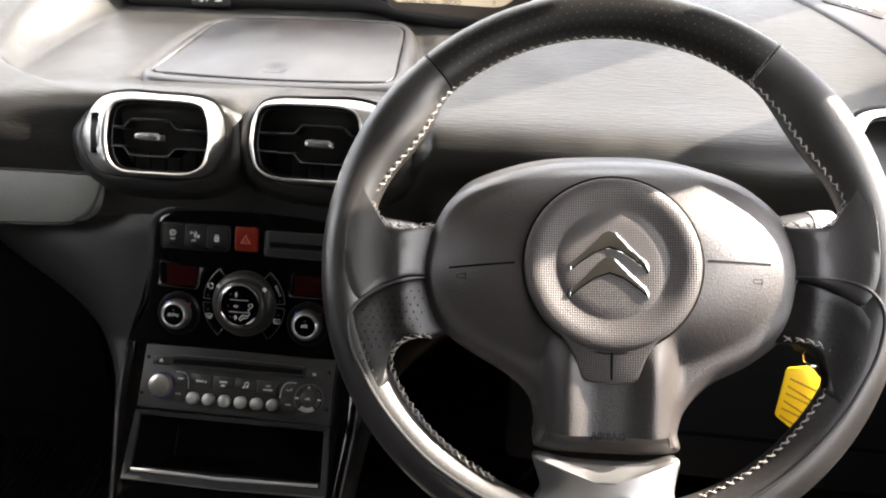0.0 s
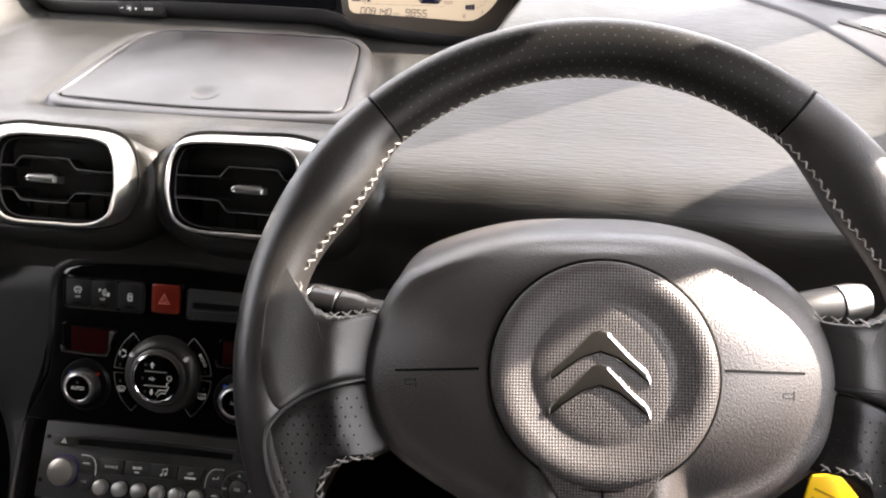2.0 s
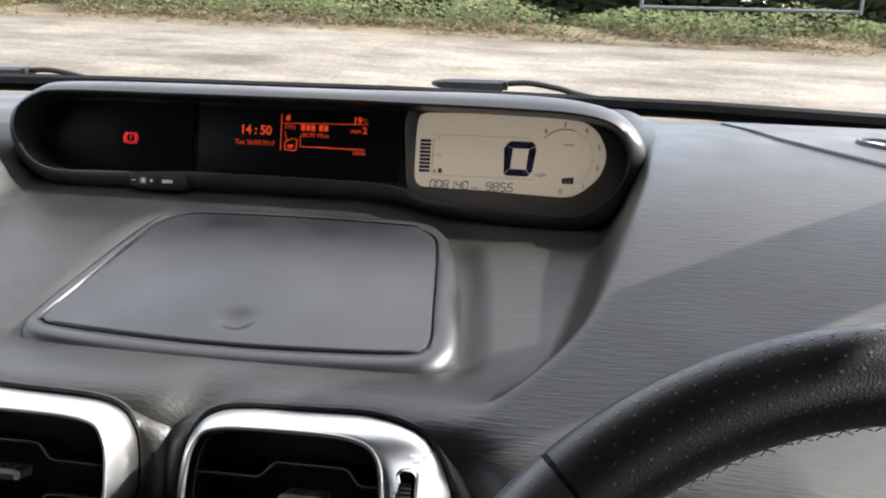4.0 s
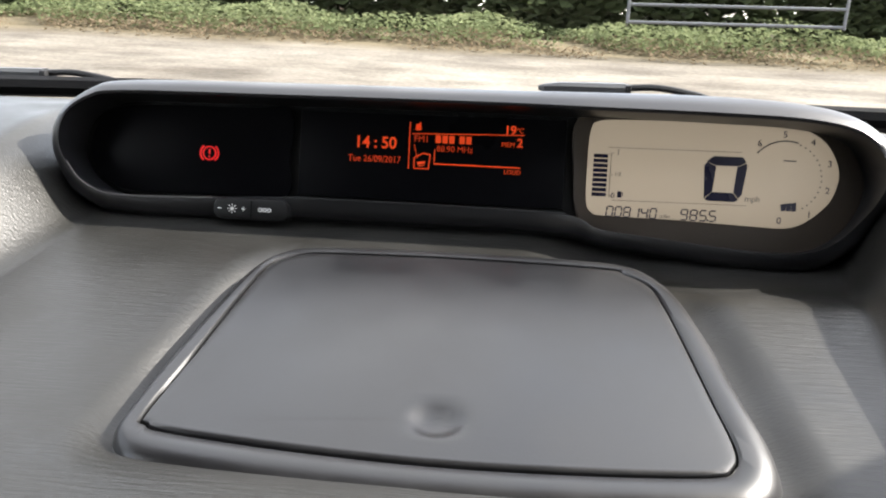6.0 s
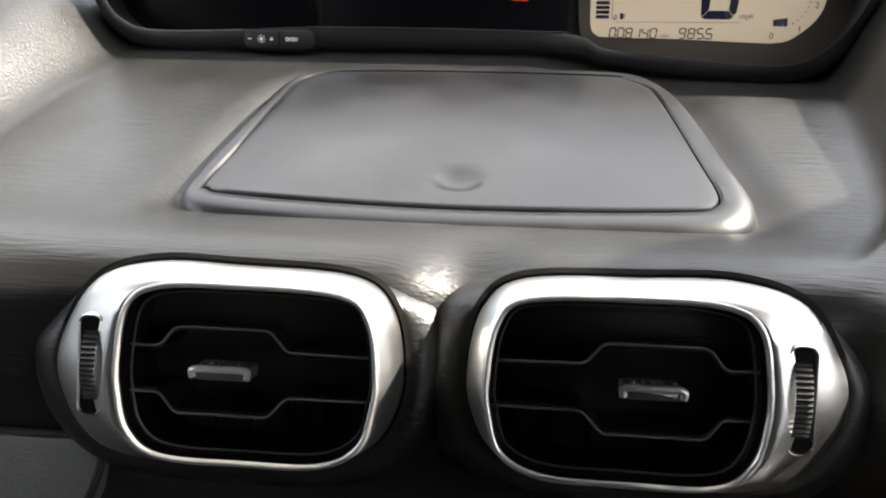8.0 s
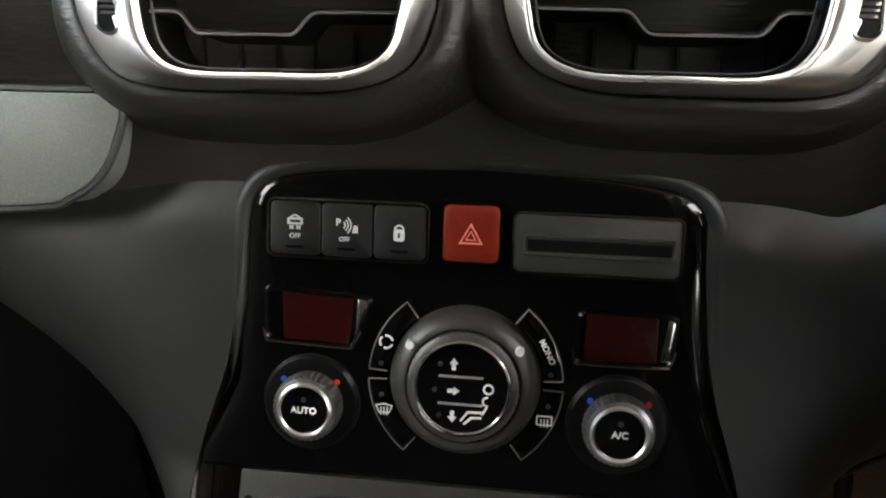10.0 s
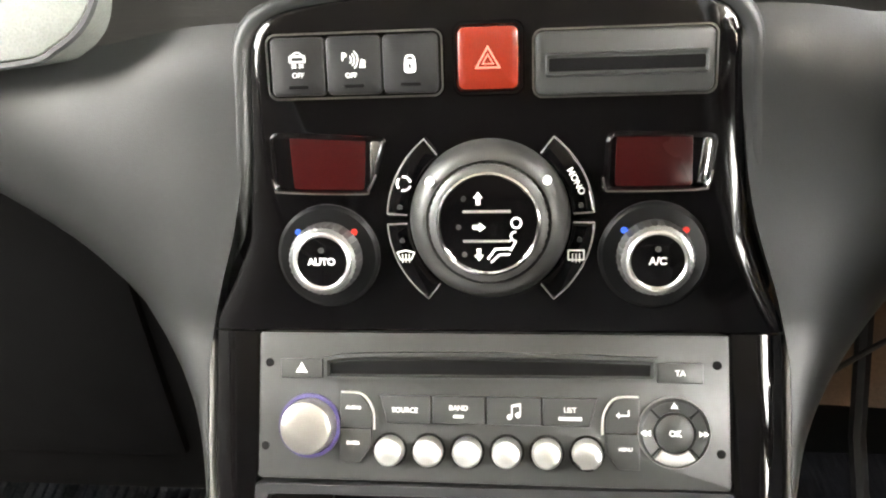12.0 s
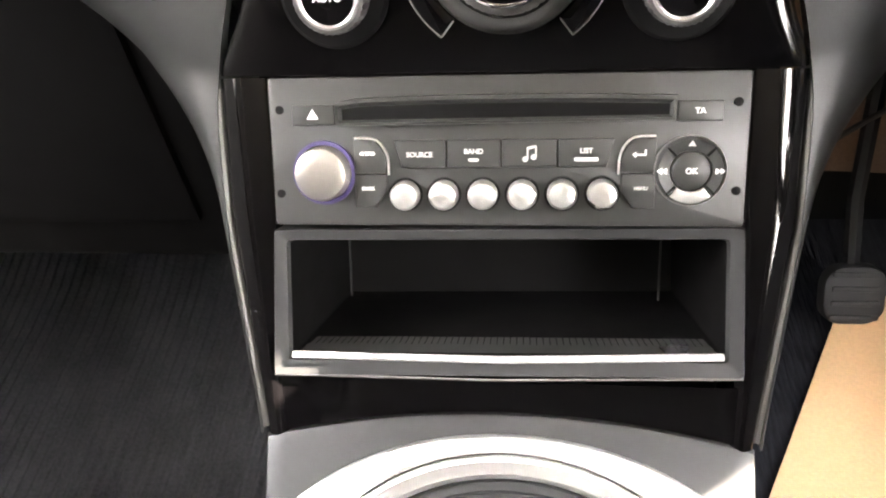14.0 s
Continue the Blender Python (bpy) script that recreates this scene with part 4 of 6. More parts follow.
# ---- gear console at the foot of the stack ----
GEAR = LOW @ Matrix.Translation((0, -.137, 0)) @ Matrix.Rotation(radians(-16), 4, "X")
gear = thing("gear_console", GEAR, "grey gear console with a broad silver surround", "gear console")
arch = [(.103 - .206 * k / 24, -.0015 - .0128 * ((k - 12) / 12) ** 2) for k in range(25)]
part("console_top", plate(bmesh.new(), arch + [(-.103, -.30), (.103, -.30)], -.05, -.0012, .0045), M_GREY, gear)
M_RING = surface("satin_silver_ring", (0.56, 0.56, 0.55), 0.40, metallic=0.85, grain=0.05, size=0.0006, vary=0.05)
ell = lambda a, b, c: [(.0020 + a * math.cos(2 * math.pi * k / 96), c + b * math.sin(2 * math.pi * k / 96)) for k in range(96)]
band(bm := bmesh.new(), ell(.1175, .0840, -.0945), ell(.0905, .0768, -.0945), [(0, -.002), (.03, .0012), (.12, .0024), (.55, .0040), (.92, .0046), (1, .0034)])
ring_ = part("silver_surround", bm, M_RING, gear, "broad satin silver oval ring")
band(bm := bmesh.new(), ell(.0900, .0764, -.0945), ell(.0785, .0660, -.0945), [(0, .0030), (.06, .0062), (.20, .0074), (.70, .0070), (.90, .0050), (1, -.002)])
part("inner_ring", bm, M_SILVER, ring_, "brighter raised inner ring")
band(bm := bmesh.new(), ell(.0785, .0660, -.0945), ell(.0700, .0585, -.0945), [(0, -.001), (.15, .0010), (.6, .0014), (.8, .0002), (1, -.006)])
part("gaiter_frame", bm, M_GREY, gear, "dark grey gaiter frame")
part("gaiter", plate(bmesh.new(), ell(.0702, .0587, -.0945), -.012, -.005, .002, dome=.012), M_LEATHER, gear, "black leather gaiter")

# ---- air vents ----
def air_vent(m, mirror, label):
    s = -1 if mirror else 1
    flip = (lambda pts: [(-a, b) for a, b in pts][::-1]) if mirror else (lambda pts: pts)
    v = thing("air_vent", m, label, "air vent", "air vents")
    # outlines for the vent whose thumb wheel is on the outer side (to the left here)
    outer = mm(spline([(62.5, 3), (58, 25), (43, 36.6), (0, 38.8), (-32, 39), (-55, 31.5), (-68, 11), (-70, -6), (-60, -25), (-43, -33.5), (0, -34.5), (32, -33), (52, -25.5), (60.5, -12)], 6, True))
    inner = mm(spline([(55.2, 2), (52.2, 21.5), (41.5, 30.8), (4, 32.5), (-24, 31.4), (-36, 24), (-39.6, 5), (-39.2, -8), (-35.2, -22), (-23, -30.2), (8, -31), (35.5, -30), (49.8, -22.5), (54.2, -9)], 6, True))
    outer, inner = flip(outer), flip(inner)
    n = len(outer)
    # soft cushion of the dashboard skin round the frame: wide at the sides and below, drawn in over the top
    bm = bmesh.new()
    rings = []
    for d, z in ((.0010, -.0205), (-.0012, -.0168), (-.0030, -.0164), (-.0070, -.0174), (-.0115, -.0200), (-.0160, -.0245), (-.0205, -.0315), (-.0250, -.0420), (-.0310, -.0700)):
        pts = []
        for i in range(n):
            p = Vector(outer[i])
            e = Vector(outer[(i + 1) % n]) - Vector(outer[i - 1])
            out = Vector((e.y, -e.x)).normalized()
            k = 1 if d > -.004 else 1 - .86 * smooth01(.10, .80, out.y) - .25 * smooth01(.3, 1, -out.y)
            pts.append(tuple(p - out * d * k))
        rings.append(loop(bm, pts, z))
    for a, b in zip(rings, rings[1:]):
        bridge(bm, a, b)
    part("housing", bm, M_DASH, v, "charcoal grained vent housing")
    part("chrome_frame", band(bmesh.new(), outer, inner, [(0, -.020), (0, -.0138), (.05, -.0112), (.15, -.0086), (.35, -.0050), (.55, -.0024), (.72, -.0004), (.84, .0008), (.92, .0012), (.97, .0006), (1, -.0018), (1, -.006)]), M_CHROME, v, "satin chrome vent frame")
    part("inner_bead", tube(bmesh.new(), [(a, b, .0006) for a, b in inset(inner, .0001)], .0012, 10, True), M_SILVER, v, "bright inner bead")
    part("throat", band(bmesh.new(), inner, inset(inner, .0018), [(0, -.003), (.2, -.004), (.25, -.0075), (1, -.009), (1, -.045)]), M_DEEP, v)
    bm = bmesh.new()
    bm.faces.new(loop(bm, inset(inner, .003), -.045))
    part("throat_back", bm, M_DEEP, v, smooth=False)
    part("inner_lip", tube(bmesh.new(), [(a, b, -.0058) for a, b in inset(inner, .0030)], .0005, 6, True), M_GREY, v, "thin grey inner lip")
    # curved louvre bars across the mouth
    for sg in (1, -1):
        corners = [(-38, 8.0 * sg), (-27, 8.0 * sg), (-21, 15.4 * sg), (14.5, 15.4 * sg), (21, 7.8 * sg), (53, 7.4 * sg)]
        line = [corners[0]]
        for p, q, t in zip(corners, corners[1:], corners[2:]):
            p, q, t = Vector(p), Vector(q), Vector(t)
            a, b = q + (p - q).normalized() * 2.2, q + (t - q).normalized() * 2.2
            line += [tuple(a * (1 - k / 4) ** 2 + q * 2 * (k / 4) * (1 - k / 4) + b * (k / 4) ** 2) for k in range(5)]
        line.append(corners[-1])
        path = [(s * a / 1000, b / 1000, -.0075) for a, b in line]
        bm = bmesh.new()
        for dz0, dz1, w0, w1 in ((0, -.026, .0011, .0008),):
            front = [bm.verts.new((p[0], p[1] + w0 * sg * .8, p[2])) for p in path]
            front2 = [bm.verts.new((p[0], p[1] - w0 * sg * .8, p[2])) for p in path]
            back = [bm.verts.new((p[0], p[1] + w1 * sg, p[2] + dz1)) for p in path]
            back2 = [bm.verts.new((p[0], p[1] - w1 * sg, p[2] + dz1)) for p in path]
            for i in range(len(path) - 1):
                for a, b in ((front, front2), (front2, back2), (back2, back), (back, front)):
                    bm.faces.new((a[i], a[i + 1], b[i + 1], b[i]))
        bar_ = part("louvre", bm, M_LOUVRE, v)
        # a line paler than the bar along its front edge
        part("louvre_edge", tube(bmesh.new(), [(p[0], p[1] + .0006 * sg, p[2] + .0002) for p in path], .00055, 6), M_RIDGE, bar_, "pale front edge of the louvre")
    for k in range(6):
        x = s * (-.0290 + .0148 * k)
        part("vane", box(bmesh.new(), x - .0006, x + .0006, -.0275, .0280, -.043, -.031), M_LOUVRE, v)
    tab = part("adjusting_tab", plate(bmesh.new(), rrect(.0205, .0052, .0012, s * -.002, .0003), -.014, -.0024, .0012), M_GUN, v)
    part("tab_front", tube(bmesh.new(), spline([(s * -.002 - .0100, -.0012, -.0022), (s * -.002 - .0096, .0018, -.0018), (s * -.002, .0020, -.0016), (s * -.002 + .0096, .0018, -.0018), (s * -.002 + .0100, -.0012, -.0022)], 4), .0014, 8), M_SILVER, tab, "bright chrome tab edge")
    for k in range(5):
        part("tab_tooth", plate(bmesh.new(), rrect(.0016, .0012, .0003, s * -.002 - .007 + .0035 * k, .0036, 1), -.008, -.0036, .0003), M_GUN, tab)
    slot = rrect(.0074, .0350, .0026, s * -.0500, .0012)
    part("wheel_slot", band(bmesh.new(), inset(slot, -.0018), slot, [(0, -.0070), (.3, -.0008), (.6, -.0002), (1, -.0016)]), M_CHROME, v, "satin chrome thumb wheel slot")
    part("slot_bottom", flat(bmesh.new(), [slot], -.011, -.0010), M_DEEP, v)
    bm = bmesh.new()
    rings = []
    for k in range(41):
        a = radians(-42 + 84 * k / 40)
        r = .0258 + (.0007 if k % 2 else 0)
        rings.append([bm.verts.new((s * -.0496 + w, .0012 + r * math.sin(a), -.0236 + r * math.cos(a))) for w in (-.0026, -.0022, .0026, .0030)])
    for a, b in zip(rings, rings[1:]):
        for j in range(3):
            bm.faces.new((a[j], b[j], b[j + 1], a[j + 1]))
    part("thumb_wheel", bm, M_RUBBER, v, "ribbed black thumb wheel")
    return v


air_vent(VENT @ Matrix.Translation((-.0738, .0005, 0)), False, "oblong air vent with satin chrome frame and black louvres")
air_vent(VENT @ Matrix.Translation((.0748, .0026, 0)), True, "oblong air vent with satin chrome frame and black louvres")
air_vent(lean_frame(.562, .640, 1.158, 21), True, "oblong air vent with satin chrome frame at the dashboard's end")

# ---- storage lid on the dashboard ----
lid_o = mm(spline([(-122.5, 1), (-119, 45), (-114.5, 110), (-110, 140), (-98, 153), (-80, 158), (0, 161), (80, 159), (92, 154), (104, 142), (109, 122), (114, 80), (118, 40), (121, 8), (117.5, -4), (107, -9.5), (60, -14), (0, -16), (-60, -13.5), (-110, -8.5), (-119, -5)], 6, True))[::-1]
rim_o = mm(spline([(-134, -5), (-133.5, 14), (-131, 45), (-126, 108), (-119, 145), (-104, 164), (-80, 171), (0, 174), (80, 172), (97, 167), (113, 151), (122, 124), (129, 84), (133.5, 42), (138, 10), (135.5, -8), (126, -22), (107, -29), (60, -33), (0, -35), (-60, -33.5), (-105, -29), (-124, -22)], 6, True))[::-1]
if sum(lid_o[i - 1][0] * lid_o[i][1] - lid_o[i][0] * lid_o[i - 1][1] for i in range(len(lid_o))) < 0:
    lid_o, rim_o = lid_o[::-1], rim_o[::-1]


def lid_height(x, y):
    d2 = (x * x + ((y - .010) * 1.1) ** 2) / .0105 ** 2
    return .0030 * (1 - (x / .12) ** 2) * (1 - ((y - .07) / .09) ** 2) - .0030 * math.exp(-d2 * d2)


bm = bmesh.new()
rings = [loop(bm, inset(lid_o, .0010), -.006), loop(bm, inset(lid_o, .0010), -.0012), loop(bm, inset(lid_o, .0016), -.0003), loop(bm, inset(lid_o, .003), lid_height)]
cyl = .010
for k in range(1, 34):
    f = 1 - k / 34
    rings.append(loop(bm, [(p[0] * f, cyl + (p[1] - cyl) * f) for p in inset(lid_o, .003)], lid_height))
for a, b in zip(rings, rings[1:]):
    bridge(bm, a, b)
bm.faces.new(rings[-1])
lid = part("storage_lid", bm, M_DASH_SMOOTH, dashboard, "smooth charcoal storage lid with a finger dimple", at=LID)
part("rim", band(bmesh.new(), rim_o, lid_o, [(-.10, -.0140), (0, -.009), (.10, -.0045), (.30, -.0008), (.60, .0006), (.92, .0), (1, -.0012), (1, -.008)]), M_DASH_SMOOTH, lid, "raised rounded rim")
bm = bmesh.new()
bm.faces.new(loop(bm, lid_o, -.0055))
part("gap", bm, M_DEEP, lid, smooth=False)

# ---- instrument pod ----
pod = thing("instrument_pod", POD, "long black instrument pod with displays under a smooth hood", "instrument pod")
pod_o = mm(spline([(-291, 4), (-284, 28), (-266, 45), (-240, 50.5), (-150, 52.5), (0, 53.5), (70, 54.5), (150, 55), (208, 52), (245, 42), (262, 20), (264, -5), (255, -30), (235, -49), (209, -58), (170, -57.5), (110, -51), (78, -46.5), (60, -42), (0, -41), (-126, -41.5), (-200, -44), (-250, -42), (-276, -30), (-288, -12)], 5, True))[::-1]
pod_i = mm(spline([(-281, 4), (-275, 22), (-260, 33), (-238, 37), (-150, 38), (0, 39), (70, 38.5), (150, 37.8), (204, 36.2), (234, 30), (249, 15), (251, -4), (243, -23), (228, -38), (208, -44.5), (170, -44), (112, -39), (80, -35.5), (62, -28), (0, -26), (-126, -26), (-200, -30), (-246, -30), (-266, -22), (-277, -10)], 5, True))[::-1]
if sum(pod_o[i - 1][0] * pod_o[i][1] - pod_o[i][0] * pod_o[i - 1][1] for i in range(len(pod_o))) < 0:
    pod_o, pod_i = pod_o[::-1], pod_i[::-1]
hood = lambda x, y: .010 * smooth01(-.02, .04, y) - .0125 * smooth01(.030, .110, x) * smooth01(.0, -.032, y)
bm = bmesh.new()
rings = []
for f, z, k, zt in ((1.0, -.020, 0, -.020), (1.0, .0085, 1, .0010), (.97, .0098, 1, .0034), (.85, .0098, 1, .0046), (.6, .0088, 1, .0022), (.40, .0072, 1, -.0022), (.22, .0050, 1, -.0080), (.08, .0015, 1, -.0150), (-.04, -.005, 1, -.0250), (-.14, -.014, .8, -.036), (-.22, -.030, .5, -.048), (-.25, -.05, .2, -.062), (-.1, -.085, 0, -.088), (.6, -.115, 0, -.115)):
    pts = [(a[0] + (b[0] - a[0]) * f, a[1] + (b[1] - a[1]) * f) for a, b in zip(pod_o, pod_i)]
    rings.append(loop(bm, pts, lambda x, y, z=z, k=k, zt=zt: z + (zt - z) * smooth01(.012, .040, y) + k * hood(x, y)))
for a, b in zip(rings, rings[1:]):
    bridge(bm, a, b)
part("hood", bm, M_HOOD, pod, "satin black hood")
bm = bmesh.new()
bm.faces.new(loop(bm, pod_i, -.0195))
part("face", bm, M_BLACK, pod, smooth=False)
part("display_glass", plate(bmesh.new(), mm([(-124, -23.5), (58, -24), (58, 36), (-124, 35)]), -.0195, -.0145, .0008), M_SCREEN, pod, "black glossy display glass")
part("warning_panel", plate(bmesh.new(), mm(spline([(-276, 4), (-268, 24), (-246, 34), (-160, 35.5), (-131, 35.5), (-131, 0), (-131, -24), (-160, -26), (-240, -27), (-262, -20), (-273, -8)], 4, True))[::-1], -.0195, -.0155, .001), M_SCREEN, pod, "black warning lamp panel")
part("lower_shelf", tube(bmesh.new(), [(-.126, -.0262, .0098), (-.02, -.0262, .0100), (.058, -.0272, .0096)], .0006, 6), M_GREY, pod)
bt = part("trip_buttons", plate(bmesh.new(), rrect(.0520, .0150, .0068, -.1470, -.0355), -.004, .0135, .003), M_BLACK, pod, "black rocker with two small marked buttons")
part("groove", flat(bmesh.new(), [bar(-.1462, -.0300, -.1462, -.0412, .0006)], .0130, .0139), M_DEEP, bt)
part("brightness_mark", flat(bmesh.new(), [bar(-.1690, -.0355, -.1664, -.0355, .0007), circle(.0013, -.1592, -.0355, 14), bar(-.1530, -.0355, -.1504, -.0355, .0007), bar(-.1517, -.0342, -.1517, -.0368, .0007)] + [bar(-.1592 + .0020 * math.cos(k * .7854), -.0355 + .0020 * math.sin(k * .7854), -.1592 + .0031 * math.cos(k * .7854), -.0355 + .0031 * math.sin(k * .7854), .0005) for k in range(8)], .0133, .0138), M_WHITE, bt)
part("trip_mark", flat(bmesh.new(), [arc(-.1402 + .0030 * k, -.0355, .0011, 0, 359, .0007, 16) for k in range(3)], .0133, .0138), M_WHITE, bt)
# red display
D = -.0142
for word, x in (("14", -.0803), (":", -.0711), ("50", -.0619)):
    lettering("clock_digits", word, .0112, x, .0149, D, M_GLOW, pod, bold=.0002, width=.95, label="glowing red clock digits")
lettering("date_text", "Tue 26/09/2017", .0062, -.0715, .0038, D, M_GLOWDIM, pod, width=.92, label="glowing dim red date")
part("display_line", flat(bmesh.new(), [bar(-.0480, .0300, -.0477, -.0019, .0006), bar(-.0462, .0222, .0302, .0244, .0006), bar(-.0303, .0024, .0281, .0023, .0008), bar(-.0303, .0125, -.0303, .0020, .0005)], D - .0002, D + .0001), M_GLOW, pod, "glowing red rule")
lettering("band_text", "FM1", .0060, -.0396, .0188, D, M_GLOWDIM, pod)
part("station_bars", flat(bmesh.new(), [rrect(.0036, .0052, .0005, x / 1000, .0192, 1) for x in (-28.2, -23.6, -19.0, -12.0, -7.4)], D - .0002, D + .0001), M_GLOW, pod, "glowing red bars")
lettering("frequency_text", "88.90 MHz", .0056, -.0167, .0126, D, M_GLOWDIM, pod)
lettering("memory_text", "MEM", .0044, .0192, .0175, D, M_GLOW, pod)
lettering("memory_digit", "2", .0082, .0271, .0187, D, M_GLOW, pod, bold=.0002)
lettering("temperature_text", "19", .0082, .0203, .0271, D, M_GLOW, pod, bold=.0002)
lettering("degree_text", "°C", .0046, .0268, .0271, D, M_GLOW, pod)
lettering("loud_text", "LOUD", .0042, .0230, -.0009, D, M_GLOW, pod)
part("radio_symbol", flat(bmesh.new(), [bar(-.0440, -.0012, -.0340, -.0012, .0007), bar(-.0440, .0060, -.0380, .0092, .0007), bar(-.0440, -.0012, -.0440, .0060, .0007), bar(-.0340, -.0012, -.0332, .0085, .0007), bar(-.0380, .0092, -.0332, .0085, .0007), bar(-.0420, .0058, -.0445, .0150, .0005), bar(-.0418, .0022, -.0365, .0032, .0018), bar(-.0410, .0005, -.0370, .0012, .0006), bar(-.0440, .0255, -.0405, .0300, .0009), rrect(.0036, .0042, .0004, -.0420, .0268, 1)], D - .0002, D + .0001), M_GLOW, pod)
# pale bar painted in as the highlight on the lip's sharp edge
part("lip_highlight", tube(bmesh.new(), spline([(-.2770, -.009, .0102), (-.2665, -.0215, .0100), (-.2460, -.0297, .0100), (-.2000, -.0297, .0100), (-.1745, -.0288, .0100)], 6), .0005, 6), M_EDGE, pod, "thin painted highlight along the lower lip")
part("brake_lamp", flat(bmesh.new(), [arc(-.1884, .0025, .0045, 0, 359, .0011, 24), arc(-.1884, .0025, .0064, 130, 230, .0012), arc(-.1884, .0025, .0064, -50, 50, .0012), rrect(.0012, .0035, .0004, -.1884, .0035, 1), rrect(.0012, .0010, .0002, -.1884, .0001, 1)], -.0157, -.0150), M_WARN, pod, "lit red brake warning symbol")
# pale instrument window
lcd_o = mm(spline([(72.7, 5.5), (73.6, 29), (79, 36.3), (100, 37.8), (145, 38.3), (196, 38), (213, 35.5), (226.5, 26.7), (234.3, 11), (233, -3), (227, -14), (214, -25), (202, -28.8), (180, -28.6), (130, -27), (86, -26.6), (77.5, -25), (73.3, -18)], 6, True))[::-1]
if sum(lcd_o[i - 1][0] * lcd_o[i][1] - lcd_o[i][0] * lcd_o[i - 1][1] for i in range(len(lcd_o))) < 0:
    lcd_o = lcd_o[::-1]
surround = mm(spline([(64, 0), (65, 38), (100, 40), (204, 38.5), (234, 31), (248, 15), (251, -5), (242, -27), (226, -42), (208, -48), (170, -47.5), (112, -41.5), (82, -37.5), (68, -28)], 6, True))
if sum(surround[i - 1][0] * surround[i][1] - surround[i][0] * surround[i - 1][1] for i in range(len(surround))) < 0:
    surround = surround[::-1]
win = part("instrument_window", plate(bmesh.new(), surround, -.0195, -.0150, .001), M_LCDFRAME, pod, "taupe surround of the instrument window")
part("lcd", plate(bmesh.new(), lcd_o, -.0152, -.0140, .0003), M_LCD, win, "pale warm liquid crystal display")
L = -.0139
zero = lambda pts: mm([(148.3 + (x - 143) * .87, -13.2 + (y + 14.4) * 1.05) for x, y in pts])
part("speed_digit", flat(bmesh.new(), [zero(p) for p in ([(145, 10.5), (150.5, 13.8), (171.5, 13.8), (174.5, 10.5), (169, 8.0), (152, 8.0)], [(144.6, -13), (150.6, -8.4), (152.4, 7.4), (146, 10), (143.6, 8)], [(167.9, 7.4), (174.6, 10), (175.3, 8), (172.5, -9.5), (170, -12), (166.2, -8.4)], [(145, -13.4), (150.4, -8.8), (166.0, -8.8), (170, -12.9), (167, -14.4), (148, -14.4)])], L - .0001, L + .0001), M_LCDINK, win, "dark blue zero")
lettering("speed_unit", "mph", .0056, .1808, -.0108, L, M_LCDLINE, win)
SEGMENTS = {"0": "abcdef", "1": "bc", "4": "fgbc", "5": "afgcd", "8": "abcdefg", "9": "abcdfg"}


def seven(name, text, x, y, w, h, pitch, parent):
    """Slanted seven-segment digits."""
    polys, t = [], .0009
    for ch in text:
        if ch == ".":
            polys.append(rrect(.0011, .0011, .0002, x - pitch + w + .0014, y - h / 2 + .0005, 1))
            continue
        lines = {"a": (0, h, w, h), "b": (w, h, w, h / 2), "c": (w, h / 2, w, 0), "d": (0, 0, w, 0), "e": (0, 0, 0, h / 2), "f": (0, h / 2, 0, h), "g": (0, h / 2, w, h / 2)}
        for s_ in SEGMENTS[ch]:
            x0, y0, x1, y1 = lines[s_]
            g = .00035
            if y0 == y1:
                x0, x1 = x0 + g, x1 - g
            else:
                y0, y1 = y0 + (g if y1 > y0 else -g), y1 - (g if y1 > y0 else -g)
            polys.append(bar(x + x0 + y0 * .10, y - h / 2 + y0, x + x1 + y1 * .10, y - h / 2 + y1, t))
        x += pitch
    return part(name, flat(bmesh.new(), polys, L - .0001, L + .0001), M_LCDINK, parent, "dark seven-segment digits")


seven("odometer", "008140", .0868, -.0235, .0040, .0066, .0057, win)
lettering("odometer_unit", "miles", .0032, .1254, -.0250, L, M_LCDLINE, win)
seven("trip_meter", "985.5", .1354, -.0232, .0042, .0068, .0061, win)
for k in range(9):
    part("fuel_bar", flat(bmesh.new(), [rrect(.0094, .0024, .0002, .0813, -.0126 + .00322 * k, 1)], L - .0001, L + .0001), M_LCDINK, win)
part("fuel_scale", flat(bmesh.new(), [bar(.0880, -.0138, .0880, .0152, .0004), bar(.0880, .0152, .0897, .0152, .0004), bar(.0880, .0007, .0897, .0007, .0004), bar(.0880, -.0138, .0897, -.0138, .0004)], L - .0001, L + .0001), M_LCDLINE, win)
lettering("fuel_text", "1", .0050, .0926, .0160, L, M_LCDINK, win)
lettering("fuel_text", "1/2", .0036, .0930, .0014, L, M_LCDLINE, win)
lettering("fuel_text", "0", .0050, .0904, -.0130, L, M_LCDINK, win)
part("pump_symbol", flat(bmesh.new(), [rrect(.0026, .0042, .0004, .0948, -.0120, 1), bar(.0965, -.0135, .0969, -.0105, .0005)], L - .0001, L + .0001), M_LCDINK, win)
part("rule", flat(bmesh.new(), [bar(.0865, .0190, .1720, .0196, .0003), bar(.0900, -.0160, .1770, -.0152, .0003)], L - .0001, L + .0001), M_LCDLINE, win)
for word, x, y in (("0", 198.6, -24.1), ("1", 217.4, -19.2), ("2", 227.9, -3.0), ("3", 228.3, 14.4), ("4", 217.1, 28.0), ("5", 199.2, 32.3), ("6", 183.3, 26.0)):
    lettering("rev_digit", word, .0060, x / 1000, y / 1000, L, M_LCDINK, win)
